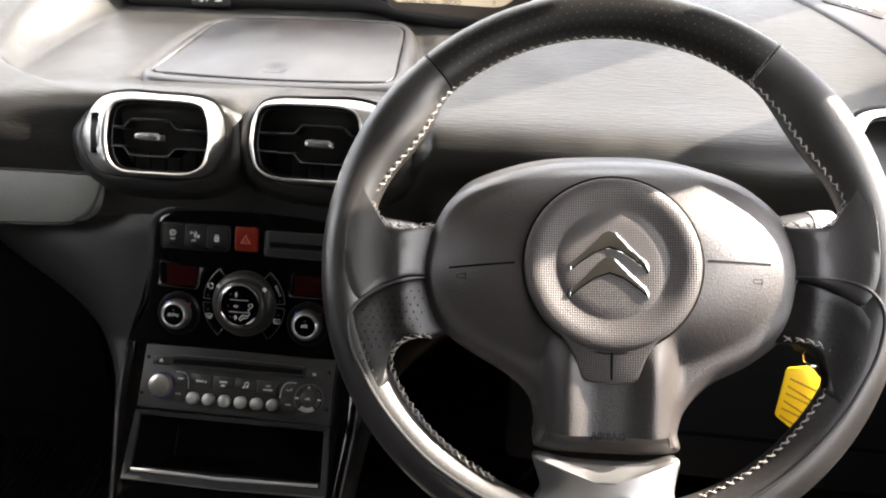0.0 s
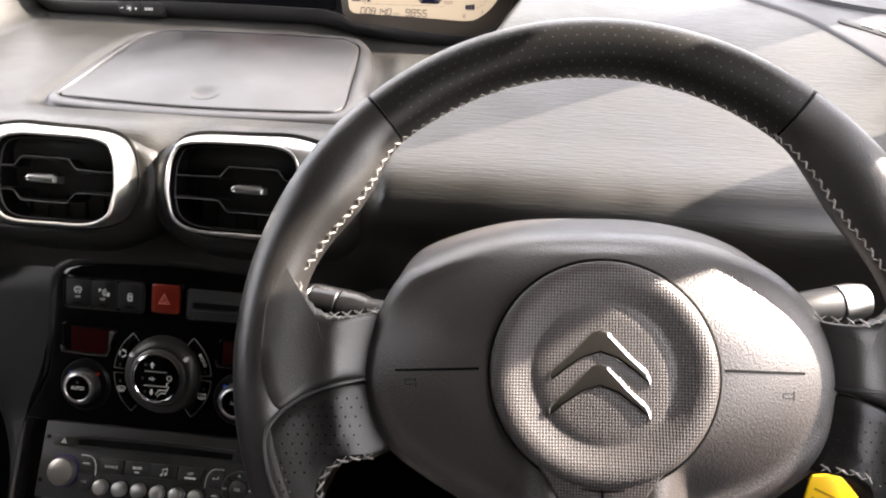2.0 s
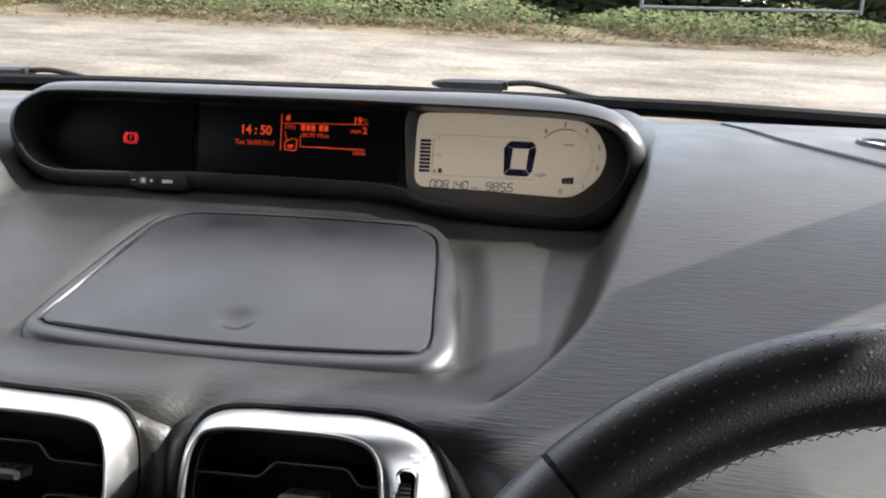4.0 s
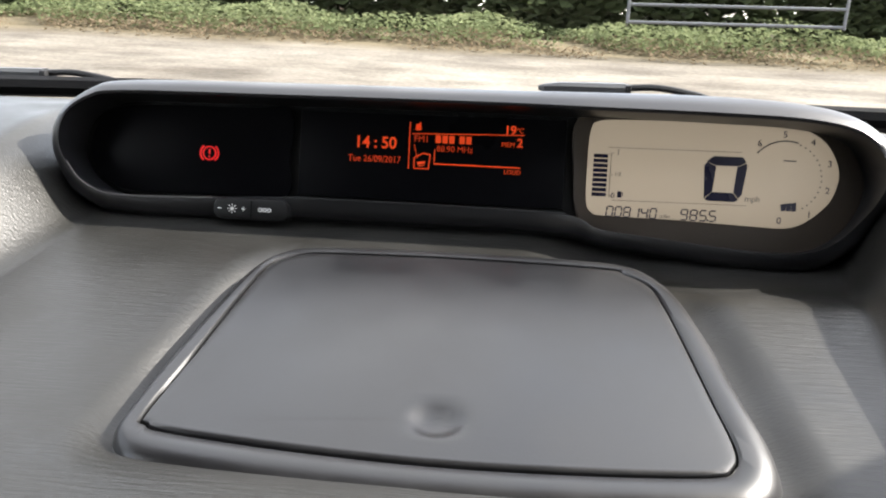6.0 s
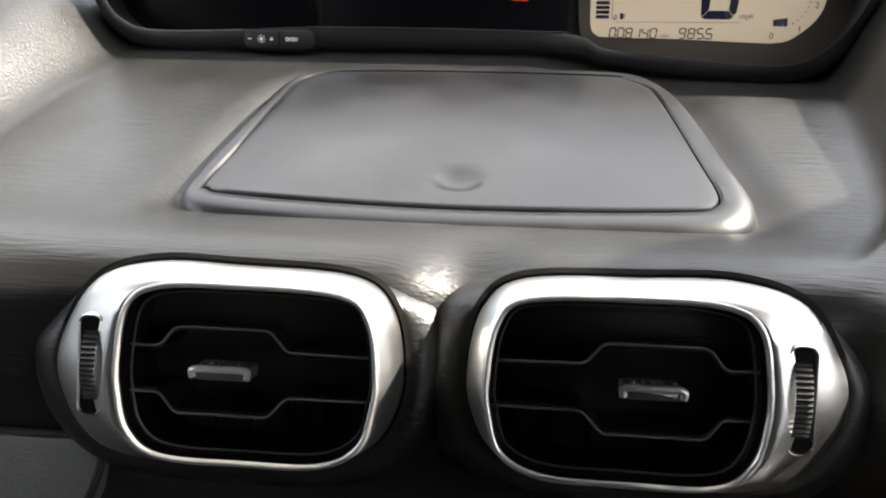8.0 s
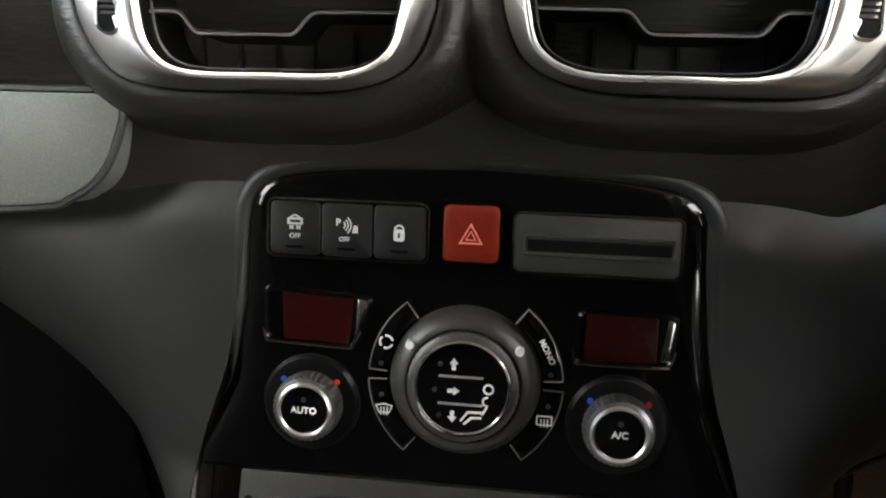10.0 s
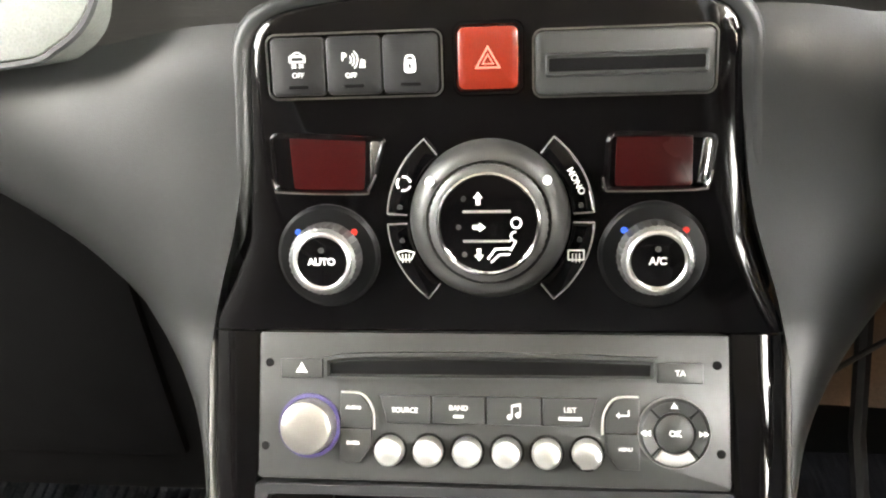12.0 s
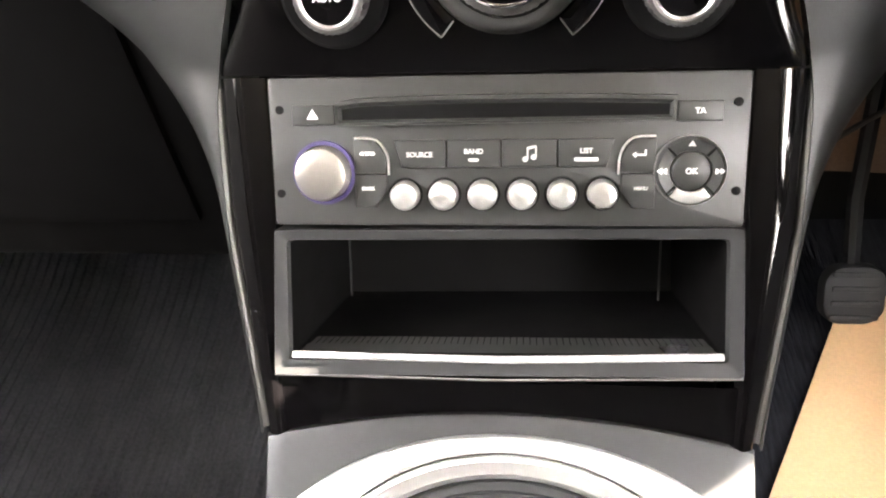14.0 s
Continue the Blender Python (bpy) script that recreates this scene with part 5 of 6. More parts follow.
part("rev_scale", flat(bmesh.new(), [arc(.2005, .0045, .0238, 72, 134, .0009), bar(.1838, .0214, .1822, .0198, .0010)] + [rrect(.0010, .0010, .0003, .2005 + .0232 * math.cos(radians(a)), .0045 + .0232 * math.sin(radians(a)), 1) for a in range(-58, 70, 9)], L - .0001, L + .0001), M_LCDLINE, win)
part("rev_bars", flat(bmesh.new(), [mm([(199.6 + 3.3 * k, -17.6), (202.5 + 3.3 * k, -17.2), (202.2 + 3.3 * k, -12.4 + .5 * k), (198.9 + 3.3 * k, -13.2 + .5 * k)]) for k in range(3)], L - .0001, L + .0001), M_LCDINK, win)
part("rev_unit", flat(bmesh.new(), [bar(.1990, .0154, .2072, .0154, .0008)], L - .0001, L + .0001), M_LCDLINE, win)

# ---- steering wheel ----
WHEEL = lean_frame(.3055, .470, 1.130, 32) @ Matrix.Rotation(radians(3.2), 4, "Z")
wheel = thing("steering_wheel", WHEEL, "black leather steering wheel with pale stitching and a round grey hub", "steering wheel")
R, r = .1645, .0152


def thumb(deg):
    """Thumb rests: the rim is fatter inwards below the upper seams."""
    return max(.54 * math.exp(-((deg - 146) / 12) ** 2) * smooth01(130, 139, deg), .46 * math.exp(-((deg - 33) / 12) ** 2) * smooth01(52, 43, deg))


def rim_tube(a0, a1, n, rad=r, z=-.004):
    bm = bmesh.new()
    rings = []
    for i in range(n + 1):
        deg = a0 + (a1 - a0) * i / n
        a, fat = radians(deg), thumb(deg)
        rings.append([])
        for k in range(20):
            b = 2 * math.pi * k / 20
            rr = R + rad * math.cos(b) * (1 + (fat if math.cos(b) < 0 else 0))
            rings[-1].append(bm.verts.new((rr * math.cos(a), rr * math.sin(a), z + rad * (0.95 + fat * .5) * math.sin(b))))
    for p, q in zip(rings, rings[1:]):
        bridge(bm, p, q)
    bm.faces.new(rings[0][::-1])
    bm.faces.new(rings[-1])
    return bm


def perforations(a0, a1, b0, b1, parent, rows=7, step=2.2):
    """Rows of small dark punched holes in the leather."""
    bm = bmesh.new()
    for j in range(rows):
        b = radians(b0 + (b1 - b0) * j / (rows - 1))
        nn = int((a1 - a0) / step)
        for i in range(nn):
            a = radians(a0 + (i + (0.5 if j % 2 else 0) + random.uniform(-.07, .07)) * step)
            out = Vector((math.cos(b) * math.cos(a), math.cos(b) * math.sin(a), math.sin(b) * .95))
            p = Vector((R * math.cos(a), R * math.sin(a), -.004)) + out * (r * 1.004 + .0002)
            t1 = Vector((-math.sin(a), math.cos(a), 0))
            t2 = out.cross(t1)
            bm.faces.new([bm.verts.new(p + (t1 * math.cos(k * 1.0472) + t2 * math.sin(k * 1.0472)) * .00048) for k in range(6)])
    return tagged(part("perforation", bm, M_DOT, parent, smooth=False), "", "", "", "stuff")


top = part("rim_top", rim_tube(52, 130, 60), M_LEATHER_HOLES, wheel, "perforated black leather rim top")
perforations(53, 129, 20, 150, top, 9)
for a0, a1, p0, p1 in ((130.6, 269.8, 199, 256), (-89.8, 51.4, -72, -19)):
    side_ = part("rim_side", rim_tube(a0, a1, 110, r * 1.01), M_LEATHER, wheel, "smooth black leather rim side")
    perforations(p0, p1, 104, 168, side_, 6)
for a in (51.7, 130.3):
    part("seam", rim_tube(a - .25, a + .25, 2, r * .985), M_DEEP, wheel, smooth=False)
def spoke_z(x, y):
    """Height of the leather between the rim and the hub."""
    h = math.hypot(x, y)
    return -.0146 + .0175 * smooth01(.100, .130, h) + .0075 * smooth01(.134, .166, h)


# stitching along the openings
def stitches(bm, path, z0=.0034, pitch=.0058):
    """Short slanted threads along a line of (x, y) points."""
    pts = [Vector((a, b, 0)) for a, b in path]
    left = 0.0
    for a, b in zip(pts, pts[1:]):
        d_ = (b - a)
        ln = d_.length
        if ln < 1e-6:
            continue
        d_ = d_ / ln
        s_ = Vector((-d_.y, d_.x, 0))
        while left < ln:
            p = a + d_ * left
            j = random.uniform(-.0004, .0004)
            # the seam turns under the rim along the top of the wheel
            zz = z0 - .0062 * smooth01(.085, .130, p.y)
            if -.085 < p.y < .045:
                zz = min(zz, spoke_z(p.x, p.y) + .0006)
            for flip_, fat in ((1, .00058), (-1, .00030)):
                tube(bm, [p - d_ * .0024 * flip_ + s_ * (.0014 + j) + Vector((0, 0, zz - .0012)), p + s_ * .0001 + Vector((0, 0, zz + .0003 + .0003 * flip_)), p + d_ * .0026 * flip_ - s_ * (.0015 + j) + Vector((0, 0, zz - .0004))], [fat * .7, fat, fat * .7], 6)
            left += pitch
        left -= ln


random.seed(3)
bm = bmesh.new()
def on_rim(a, q=.1506):
    q -= .0150 * thumb(a) + .0010 * smooth01(.5, .85, math.sin(radians(a)))
    return (q * math.cos(radians(a)), q * math.sin(radians(a)))



up_left = spline([on_rim(a) for a in range(52, 161, 4)] + [(-.1470, .0400), (-.1415, .0275), (-.1320, .0215), (-.1200, .0220), (-.1090, .0245)], 4)
stitches(bm, up_left)
stitches(bm, spline([on_rim(a) for a in range(51, 21, -4)] + [(.1450, .0420), (.1400, .0290), (.1300, .0250), (.1100, .0270)], 4))
tagged(part("stitching", bm, M_THREAD, wheel, "off-white slanted stitching round the upper opening"), "", "", "", "stuff")
bm = bmesh.new()
stitches(bm, spline([(-.1080, -.0485), (-.1190, -.0500), (-.1268, -.0555), (-.1302, -.0650), (-.1270, -.0750)] + [on_rim(a, .1485) for a in range(217, 249, 4)], 4))
stitches(bm, spline([(.1120, -.0440), (.1250, -.0455), (.1340, -.0505), (.1366, -.0600), (.1335, -.0700)] + [on_rim(a, .1505) for a in range(329, 291, -4)], 4))
tagged(part("stitching", bm, M_THREAD, wheel, "off-white slanted stitching round the lower openings"), "", "", "", "stuff")
# spokes: smooth leather above, perforated leather below a piped seam
def ccw(o):
    return o if sum(o[i - 1][0] * o[i][1] - o[i][0] * o[i - 1][1] for i in range(len(o))) > 0 else o[::-1]


def spoke_body(o, top):
    """A spoke that sinks from the rim to behind the hub."""
    bm = bmesh.new()
    z_at = lambda x, y: spoke_z(x, y) + top
    rings = [loop(bm, o, lambda x, y: z_at(x, y) - .0120), loop(bm, o, lambda x, y: z_at(x, y) - .0035), loop(bm, inset(o, .0010), lambda x, y: z_at(x, y) - .0012), loop(bm, inset(o, .0030), z_at)]
    for a, b in zip(rings, rings[1:]):
        bridge(bm, a, b)
    cx_, cy_ = sum(p[0] for p in o) / len(o), sum(p[1] for p in o) / len(o)
    last = inset(o, .0030)
    for k in range(1, 6):
        f = 1 - k / 6
        ring_ = loop(bm, [(cx_ + (p[0] - cx_) * f, cy_ + (p[1] - cy_) * f) for p in last], z_at)
        bridge(bm, rings[-1], ring_)
        rings.append(ring_)
    bm.faces.new(rings[-1])
    return bm


sp_up = mm(spline([(-156, 52), (-148, 40), (-142, 27.5), (-132, 21.5), (-118, 22), (-100, 26), (-88, 10), (-95, -12), (-118, -11), (-137, -17), (-152, -27), (-163, -10), (-163, 25)], 6, True))
sp_lo = mm(spline([(-95, -12.5), (-118, -11.5), (-137, -17.5), (-152, -27.5), (-160, -40), (-157, -60), (-148, -80), (-139, -90), (-131, -78), (-132, -66), (-127, -55.5), (-118, -50.5), (-104, -49), (-92, -40)], 6, True))
for sd in (1, -1):
    fl = (lambda o: ccw([(-a, b + .003) for a, b in o])) if sd < 0 else ccw
    part("spoke", spoke_body(fl(sp_up), .0004), M_LEATHER, wheel, "smooth leather upper half of a side spoke")
    lo = part("spoke_inlay", spoke_body(fl(sp_lo), .0), M_LEATHER_HOLES, wheel, "perforated leather lower half of a side spoke")
    bm = bmesh.new()
    for i in range(16):
        for j in range(14):
            x, y = -.160 + .0045 * i + (.00225 if j % 2 else 0), -.020 - .0045 * j
            if -.150 < x < -.112 - .0 and -.046 - max(0, (-.126 - x)) * 1.0 < y < -.0185 - max(0, -.118 - x) * .22:
                bm.faces.new([bm.verts.new(((x if sd > 0 else -x) + .0005 * math.cos(k * 1.0472), y + (.003 if sd < 0 else 0) + .0005 * math.sin(k * 1.0472), spoke_z(x, y) + .0003)) for k in range(6)])
    tagged(part("perforation_dots", bm, M_DEEP, lo, smooth=False), "", "", "", "stuff")
    if sd > 0:
        line = mm([(-96, -8.5), (-112, -10.3), (-132, -15.5), (-147.5, -24.5), (-157, -37.5), (-154.5, -56), (-146, -73), (-129, -98), (-103, -124), (-71.5, -143), (-38, -156)])
    else:
        line = mm([(98, -5.5), (118.5, -6.6), (141, -8.2), (156, -15), (162.5, -29), (159, -49), (150, -68), (134, -93), (108, -120), (76, -142), (40, -156)])
    line = [(x, y, max(spoke_z(x, y) + .0006, -.004 + (r + .0003) * .95 * math.sqrt(max(0, 1 - ((math.hypot(x, y) - R) / r) ** 2)) if math.hypot(x, y) > .1500 else -1)) for x, y in spline(line, 6)]
    part("piping", tube(bmesh.new(), line, .0010, 6), M_GREY, wheel, "thin grey piped seam")
HX, HY = .0052, -.0030
HUBM = Matrix.Translation((-.0377, -.0532, 0)) @ Matrix.Diagonal((.975, .975, 1, 1)) @ Matrix.Translation((.039, .055, .012))
hub_o = ccw(mm(spline([(5, 68), (50, 65.5), (89, 53), (115, 31), (126, 5), (125, -21), (116, -43), (94, -62), (69, -76), (54, -92), (49, -106), (47, -119), (4, -121), (-38, -119), (-40.5, -106), (-45, -87), (-60, -73), (-81, -61), (-100, -48), (-112, -30), (-116.5, -10), (-113, 14), (-103, 37), (-84, 52), (-42, 65)], 10, True)))
bm = bmesh.new()


def hub_z(x, y):
    """A domed oval body run into a lower spoke that has two rounded ridges with a shallow channel between them."""
    f = math.hypot((x - HX) / .1137, (y - HY) / .0665)
    body = max(-.0138, .0062 - .0202 * (max(0, f - .40) / .60) ** 1.7)
    d = abs(x - .0055)
    ridge = .0030 * math.exp(-((d - .0270) / .0085) ** 2) - .0024 * (1 - smooth01(.010, .022, d))
    low = max(-.0150, .0050 - .10 * max(0, -.040 - y) - .0165 * max(0, (d / .044 - .55) / .45) ** 2 + ridge * smooth01(-.046, -.072, y)) if y < -.02 else -.0150
    return .0016 * math.log(math.exp(body / .0016) + math.exp(low / .0016))


flare = lambda g: [(a * (1 + .02 * g), b + .020 * g * smooth01(-.02, .05, b)) for a, b in hub_o]
rings = [loop(bm, flare(.92), -.080), loop(bm, flare(.60), -.0600), loop(bm, flare(.38), -.0450), loop(bm, flare(.18), -.0310), loop(bm, hub_o, -.0222), loop(bm, inset(hub_o, .0025), -.0187), loop(bm, inset(hub_o, .0050), -.0160), loop(bm, inset(hub_o, .0075), -.0138)]
base = inset(hub_o, .0075)
for k in range(1, 23):
    f = 1 - k / 23
    rings.append(loop(bm, [(HX + (p[0] - HX) * f, HY + (p[1] - HY) * f) for p in base], hub_z))
for a, b in zip(rings, rings[1:]):
    bridge(bm, a, b)
bm.faces.new(rings[-1])
hub = part("hub", bm, M_HUB, wheel, "grained grey-black airbag cover", at=HUBM)
part("hub_groove_ring", lathe(bmesh.new(), [(.0556, .0030), (.0554, .0066), (.0546, .0068), (.0543, .0040)], HX, HY, 80, cap=False), M_DEEP, wheel, at=HUBM)
part("hub_ring", lathe(bmesh.new(), [(.0543, .003), (.0541, .0070), (.0532, .0086), (.0505, .0098), (.0470, .0101), (.0430, .0093), (.0390, .0078), (.0355, .0072), (.0340, .0068), (.0330, .0072), (.0250, .0075), (.0120, .0077)], HX, HY, 80), M_HUBRING, wheel, "raised round hub ring with a fine dot pattern", at=HUBM)
tabp = mm([(-27, -44), (-24.5, -49), (-20.5, -54), (-16.5, -62), (-13, -72), (-10, -75), (4, -76.5), (19, -75), (22, -72), (25, -62), (29, -54), (33, -49), (35.5, -44)])
bm = bmesh.new()
rings = [loop(bm, o, lambda x, y, q=q: .0090 - q - .0062 * smooth01(-.044, -.076, y)) for o, q in ((ccw(tabp), .006), (ccw(tabp), .0010), (inset(ccw(tabp), .0004), .0003), (inset(ccw(tabp), .0012), 0))]
for a, b in zip(rings, rings[1:]):
    bridge(bm, a, b)
bm.faces.new(rings[-1])
part("ring_tongue", bm, M_HUBRING, wheel, at=HUBM)
part("tongue_groove", tube(bmesh.new(), [(.0050, -.0500, .0080), (.0052, -.0600, .0060), (.0055, -.0735, .0030)], .0007, 6), M_DEEP, wheel, at=HUBM)
for y0 in (0.0, -.0160):
    half = [(0, 18), (4, 16.5), (14, 6), (22.5, -1.5), (24, -4.5), (24, -8.5), (16, -2), (8, 3.6), (0, 6.4)]
    chev = ccw(mm([(a + 3.4, b) for a, b in half] + [(-a + 3.4, b) for a, b in half[1:-1][::-1]]))
    bm = bmesh.new()
    ch = [(a, b + y0) for a, b in chev]
    rings = [loop(bm, ch, .005), loop(bm, ch, .0077), loop(bm, inset(ch, .0005), .0083), loop(bm, inset(ch, .0014), .0088)]
    for a, b in zip(rings, rings[1:]):
        bridge(bm, a, b)
    bm.faces.new(rings[-1])
    part("chevron", bm, M_BRIGHT, wheel, "bright chrome chevron shape", smooth=False, at=HUBM)
def on_hub(bm, polys, lift=.0004):
    """Thin marks that follow the hub's curve."""
    for o in polys:
        lo, hi = loop(bm, o, lambda x, y: hub_z(x, y) - .002), loop(bm, o, lambda x, y: hub_z(x, y) + lift)
        bridge(bm, lo, hi)
        n = len(o) // 2
        for i in range(n - 1):
            bm.faces.new((hi[i], hi[i + 1], hi[-2 - i], hi[-1 - i]))
    return bm


def strip(x0, y0, x1, y1, w, n=14):
    up_ = [(x0 + (x1 - x0) * k / n, y0 + (y1 - y0) * k / n + w / 2) for k in range(n + 1)]
    return up_ + [(a, b - w) for a, b in up_[::-1]]


for x0, x1, y0, y1 in ((-.0978, -.0545, -.0055, -.0028), (.0627, .1033, .0002, -.0002)):
    part("hub_groove", on_hub(bmesh.new(), [strip(x0, y0, x1, y1, .0013)]), M_DEEP, wheel, at=HUBM)
    sd = 1 if x0 > 0 else -1
    x = x1 - .0050 if sd > 0 else x0 + .0045
    part("horn_mark", on_hub(bmesh.new(), [strip(x - sd * .004 - .0022, -.0098, x - sd * .004 + .0022, -.0098, .0005, 4), strip(x - sd * .004 - .0022, -.0122, x - sd * .004 + .0022, -.0122, .0005, 4), strip(x - sd * .004 + .0026, -.0110, x - sd * .004 + .0032, -.0110, .0046, 1), strip(x - sd * .004 - .0030, -.0110, x - sd * .004 - .0024, -.0110, .0026, 1)], .0002), M_BLACK, wheel, at=HUBM)
lettering("lettering", "AIRBAG", .0060, .0040, -.1085, hub_z(.004, -.1085) + .0004, M_BLACK, wheel, bold=.0002).matrix_local = HUBM
part("lower_trim", plate(bmesh.new(), ccw(mm(spline([(-39.5, -118), (-20, -121), (4, -122), (28, -121), (46, -117), (45, -128), (44, -140), (52, -158), (4, -163), (-46, -160), (-36, -140), (-38, -128)], 4, True))), -.012, .0062, .003, dome=.004), M_CHROME, wheel, "satin silver lower spoke trim")

# steering column shroud and stalk
bm = tube(bmesh.new(), [(.300, .70, 1.03), (.303, .60, 1.07), (.306, .52, 1.10)], [.075, .07, .06], 24)
tagged(part("steering_column", bm, M_BLACK), "matt black steering column shroud behind the wheel", "steering column")
stalk = thing("indicator_stalk", Matrix.Translation((.133, .570, 1.093)), "glossy black control stalk with rounded end and ring seams", "stalk")
axis = (Vector((.250, .540, 1.103)) - Vector((.133, .570, 1.093))).normalized()
sp = lambda d: tuple(axis * d)
M_STALK = surface("satin_black_stalk_plastic", (0.013, 0.013, 0.0135), 0.19, vary=0.06)
part("end_knob", tube(bmesh.new(), [sp(-.0075), sp(-.006), sp(-.002), sp(.0065), sp(.0070)], [.004, .0088, .0128, .0142, .0136], 28), M_STALK, stalk, "rounded black end knob")
part("seam", tube(bmesh.new(), [sp(.0068), sp(.0084)], .0132, 24), M_DEEP, stalk)
part("ring", tube(bmesh.new(), [sp(.0082), sp(.0088), sp(.026), sp(.0266)], [.0136, .0143, .0132, .0126], 28), M_STALK, stalk, "turning ring of the stalk")
part("seam", tube(bmesh.new(), [sp(.0264), sp(.0280)], .0122, 24), M_DEEP, stalk)
part("grip", tube(bmesh.new(), [sp(.0278), sp(.0284), sp(.038), sp(.046)], [.0124, .0130, .0122, .0098], 28), M_STALK, stalk)
part("stem", tube(bmesh.new(), [sp(.044), sp(.10), sp(.16)], [.0095, .0095, .012], 16), M_BLACK, stalk)
right_stalk = thing("wiper_stalk", Matrix.Translation((.474, .580, 1.122)), "black control stalk with a satin silver end cap", "stalk")
axis = (Vector((.360, .552, 1.105)) - Vector((.474, .580, 1.122))).normalized()
part("grip", tube(bmesh.new(), [sp(.014), sp(.016), sp(.040), sp(.16)], [.0105, .0115, .0115, .010], 20), M_BLACK, right_stalk)
part("end_cap", tube(bmesh.new(), [sp(-.006), sp(-.003), sp(.004), sp(.014)], [.005, .010, .0115, .0118], 20), M_CHROME, right_stalk, "satin silver end cap")

# ignition key and tag
part_key = thing("ignition_key", Matrix.Translation((.466, .548, 1.046)), "ignition key with a chrome ring in its lock", "key")
part("key_head", tube(bmesh.new(), [(0, .03, .012), (0, .012, .004), (0, -.008, -.002)], [.010, .013, .011], 14), M_BLACK, part_key)
part("key_ring", tube(bmesh.new(), [(.008 + .010 * math.cos(a * .5236), -.010, -.010 + .010 * math.sin(a * .5236)) for a in range(12)], .0008, 6, True), M_BRIGHT, part_key)
TAG = Matrix.Translation((.460, .530, 1.027)) @ Matrix(((1, 0, 0, 0), (0, 0.25, -0.968, 0), (0, 0.968, 0.25, 0), (0, 0, 0, 1)))
tag = thing("key_tag", TAG, "bright yellow plastic key tag with faint marks", "key tag")
part("tag_body", plate(bmesh.new(), rounded(mm([(-12, -36.5), (14, -55), (21.5, -40), (24.5, -14), (8, 3.4), (-8, .8)]), .003, 4), -.0008, .0008, .0004), M_TAG, tag)
part("ink_bars", flat(bmesh.new(), [bar(-.0050 - .0008 * k, -.0070 - .0058 * k, .0185 - .0010 * k - .006 * (k % 2), -.0165 - .0058 * k, .0014) for k in range(6)], .0007, .0010), M_TAGINK, tag)

# ---- passenger panel ----
padm = lean_frame(0, .640, 1.090, 21)
pp = mm(spline([(-620, 8), (-400, 8.5), (-250, 9), (-160, 9.5), (-140, 9), (-136.5, 4), (-139, -8), (-146, -22), (-158, -31), (-175, -36), (-250, -39), (-400, -40), (-620, -40), (-640, -16)], 5, True))
if sum(pp[i - 1][0] * pp[i][1] - pp[i][0] * pp[i - 1][1] for i in range(len(pp))) < 0:
    pp = pp[::-1]
pad = part("trim_panel", plate(bmesh.new(), pp, -.03, .003, .002), M_PAD, dashboard, "pale grey-green textured panel along the passenger side", at=padm)
part("panel_edge", tube(bmesh.new(), [(a, b, .001) for a, b in inset(pp, -.0012)], .0016, 6, True), M_GREY, pad, "thin grey border")

# ---- pedal, paper mat, mats ----
bm = grid(bmesh.new(), lambda u, v: (max(.19, .114 + .2615 * v) + (.68 - max(.19, .114 + .2615 * v)) * u, .45 + .50 * v, .386 + .004 * math.sin(9 * u + 4 * v) + .012 * max(0, v - .85)), 20, 16, (0, 0, .002))
tagged(part("paper_mat", bm, M_PAPER), "light brown paper mat laid in the driver's footwell", "floor mat")
bm = grid(bmesh.new(), lambda u, v: (.262 + .42 * u, 1.015 + .050 * v + .003 * math.sin(11 * u), .520 + .30 * v), 16, 8, (0, .004, 0))
setting("trim", bm, surface("brown_board_lining", (.13, .085, .055), .9, grain=.3, size=.004, vary=.2, patch=.06), "brown fibre lining on the toe board of the footwell", "lining")
cable = part("cable", tube(bmesh.new(), spline([(.262, 1.006, .470), (.285, 1.006, .506), (.318, 1.008, .560), (.345, 1.009, .590), (.400, 1.012, .632), (.520, 1.02, .690)], 6), .0030, 8), M_RUBBER)
tagged(cable, "thin black cable across the toe board lining", "cable")
bm = grid(bmesh.new(), lambda u, v: (-.69 + .55 * u, .30 + .77 * v, .3835 + .0022 * math.cos(2 * math.pi * (-.69 + .55 * u) / .0135) + .20 * max(0, v - .80)), 320, 12)
tagged(part("carpet_mat", bm, M_MAT), "charcoal ribbed carpet mat in the passenger footwell", "floor mat")
pedal = thing("brake_pedal", lean_frame(.358, .905, .442, 35), "black rubber-faced brake pedal on a steel arm", "pedal")
part("pedal_pad", plate(bmesh.new(), rrect(.066, .066, .022, 0, 0), -.012, .006, .006), M_RUBBER, pedal)
for k in range(4):
    part("tread", plate(bmesh.new(), rrect(.050, .006, .002, 0, -.024 + .016 * k, 2), .005, .008, .001), M_RUBBER, pedal)
part("pedal_arm", tube(bmesh.new(), [(0, .01, -.012), (0, .10, -.02), (.005, .25, .0)], .009, 8), M_BLACK, pedal)

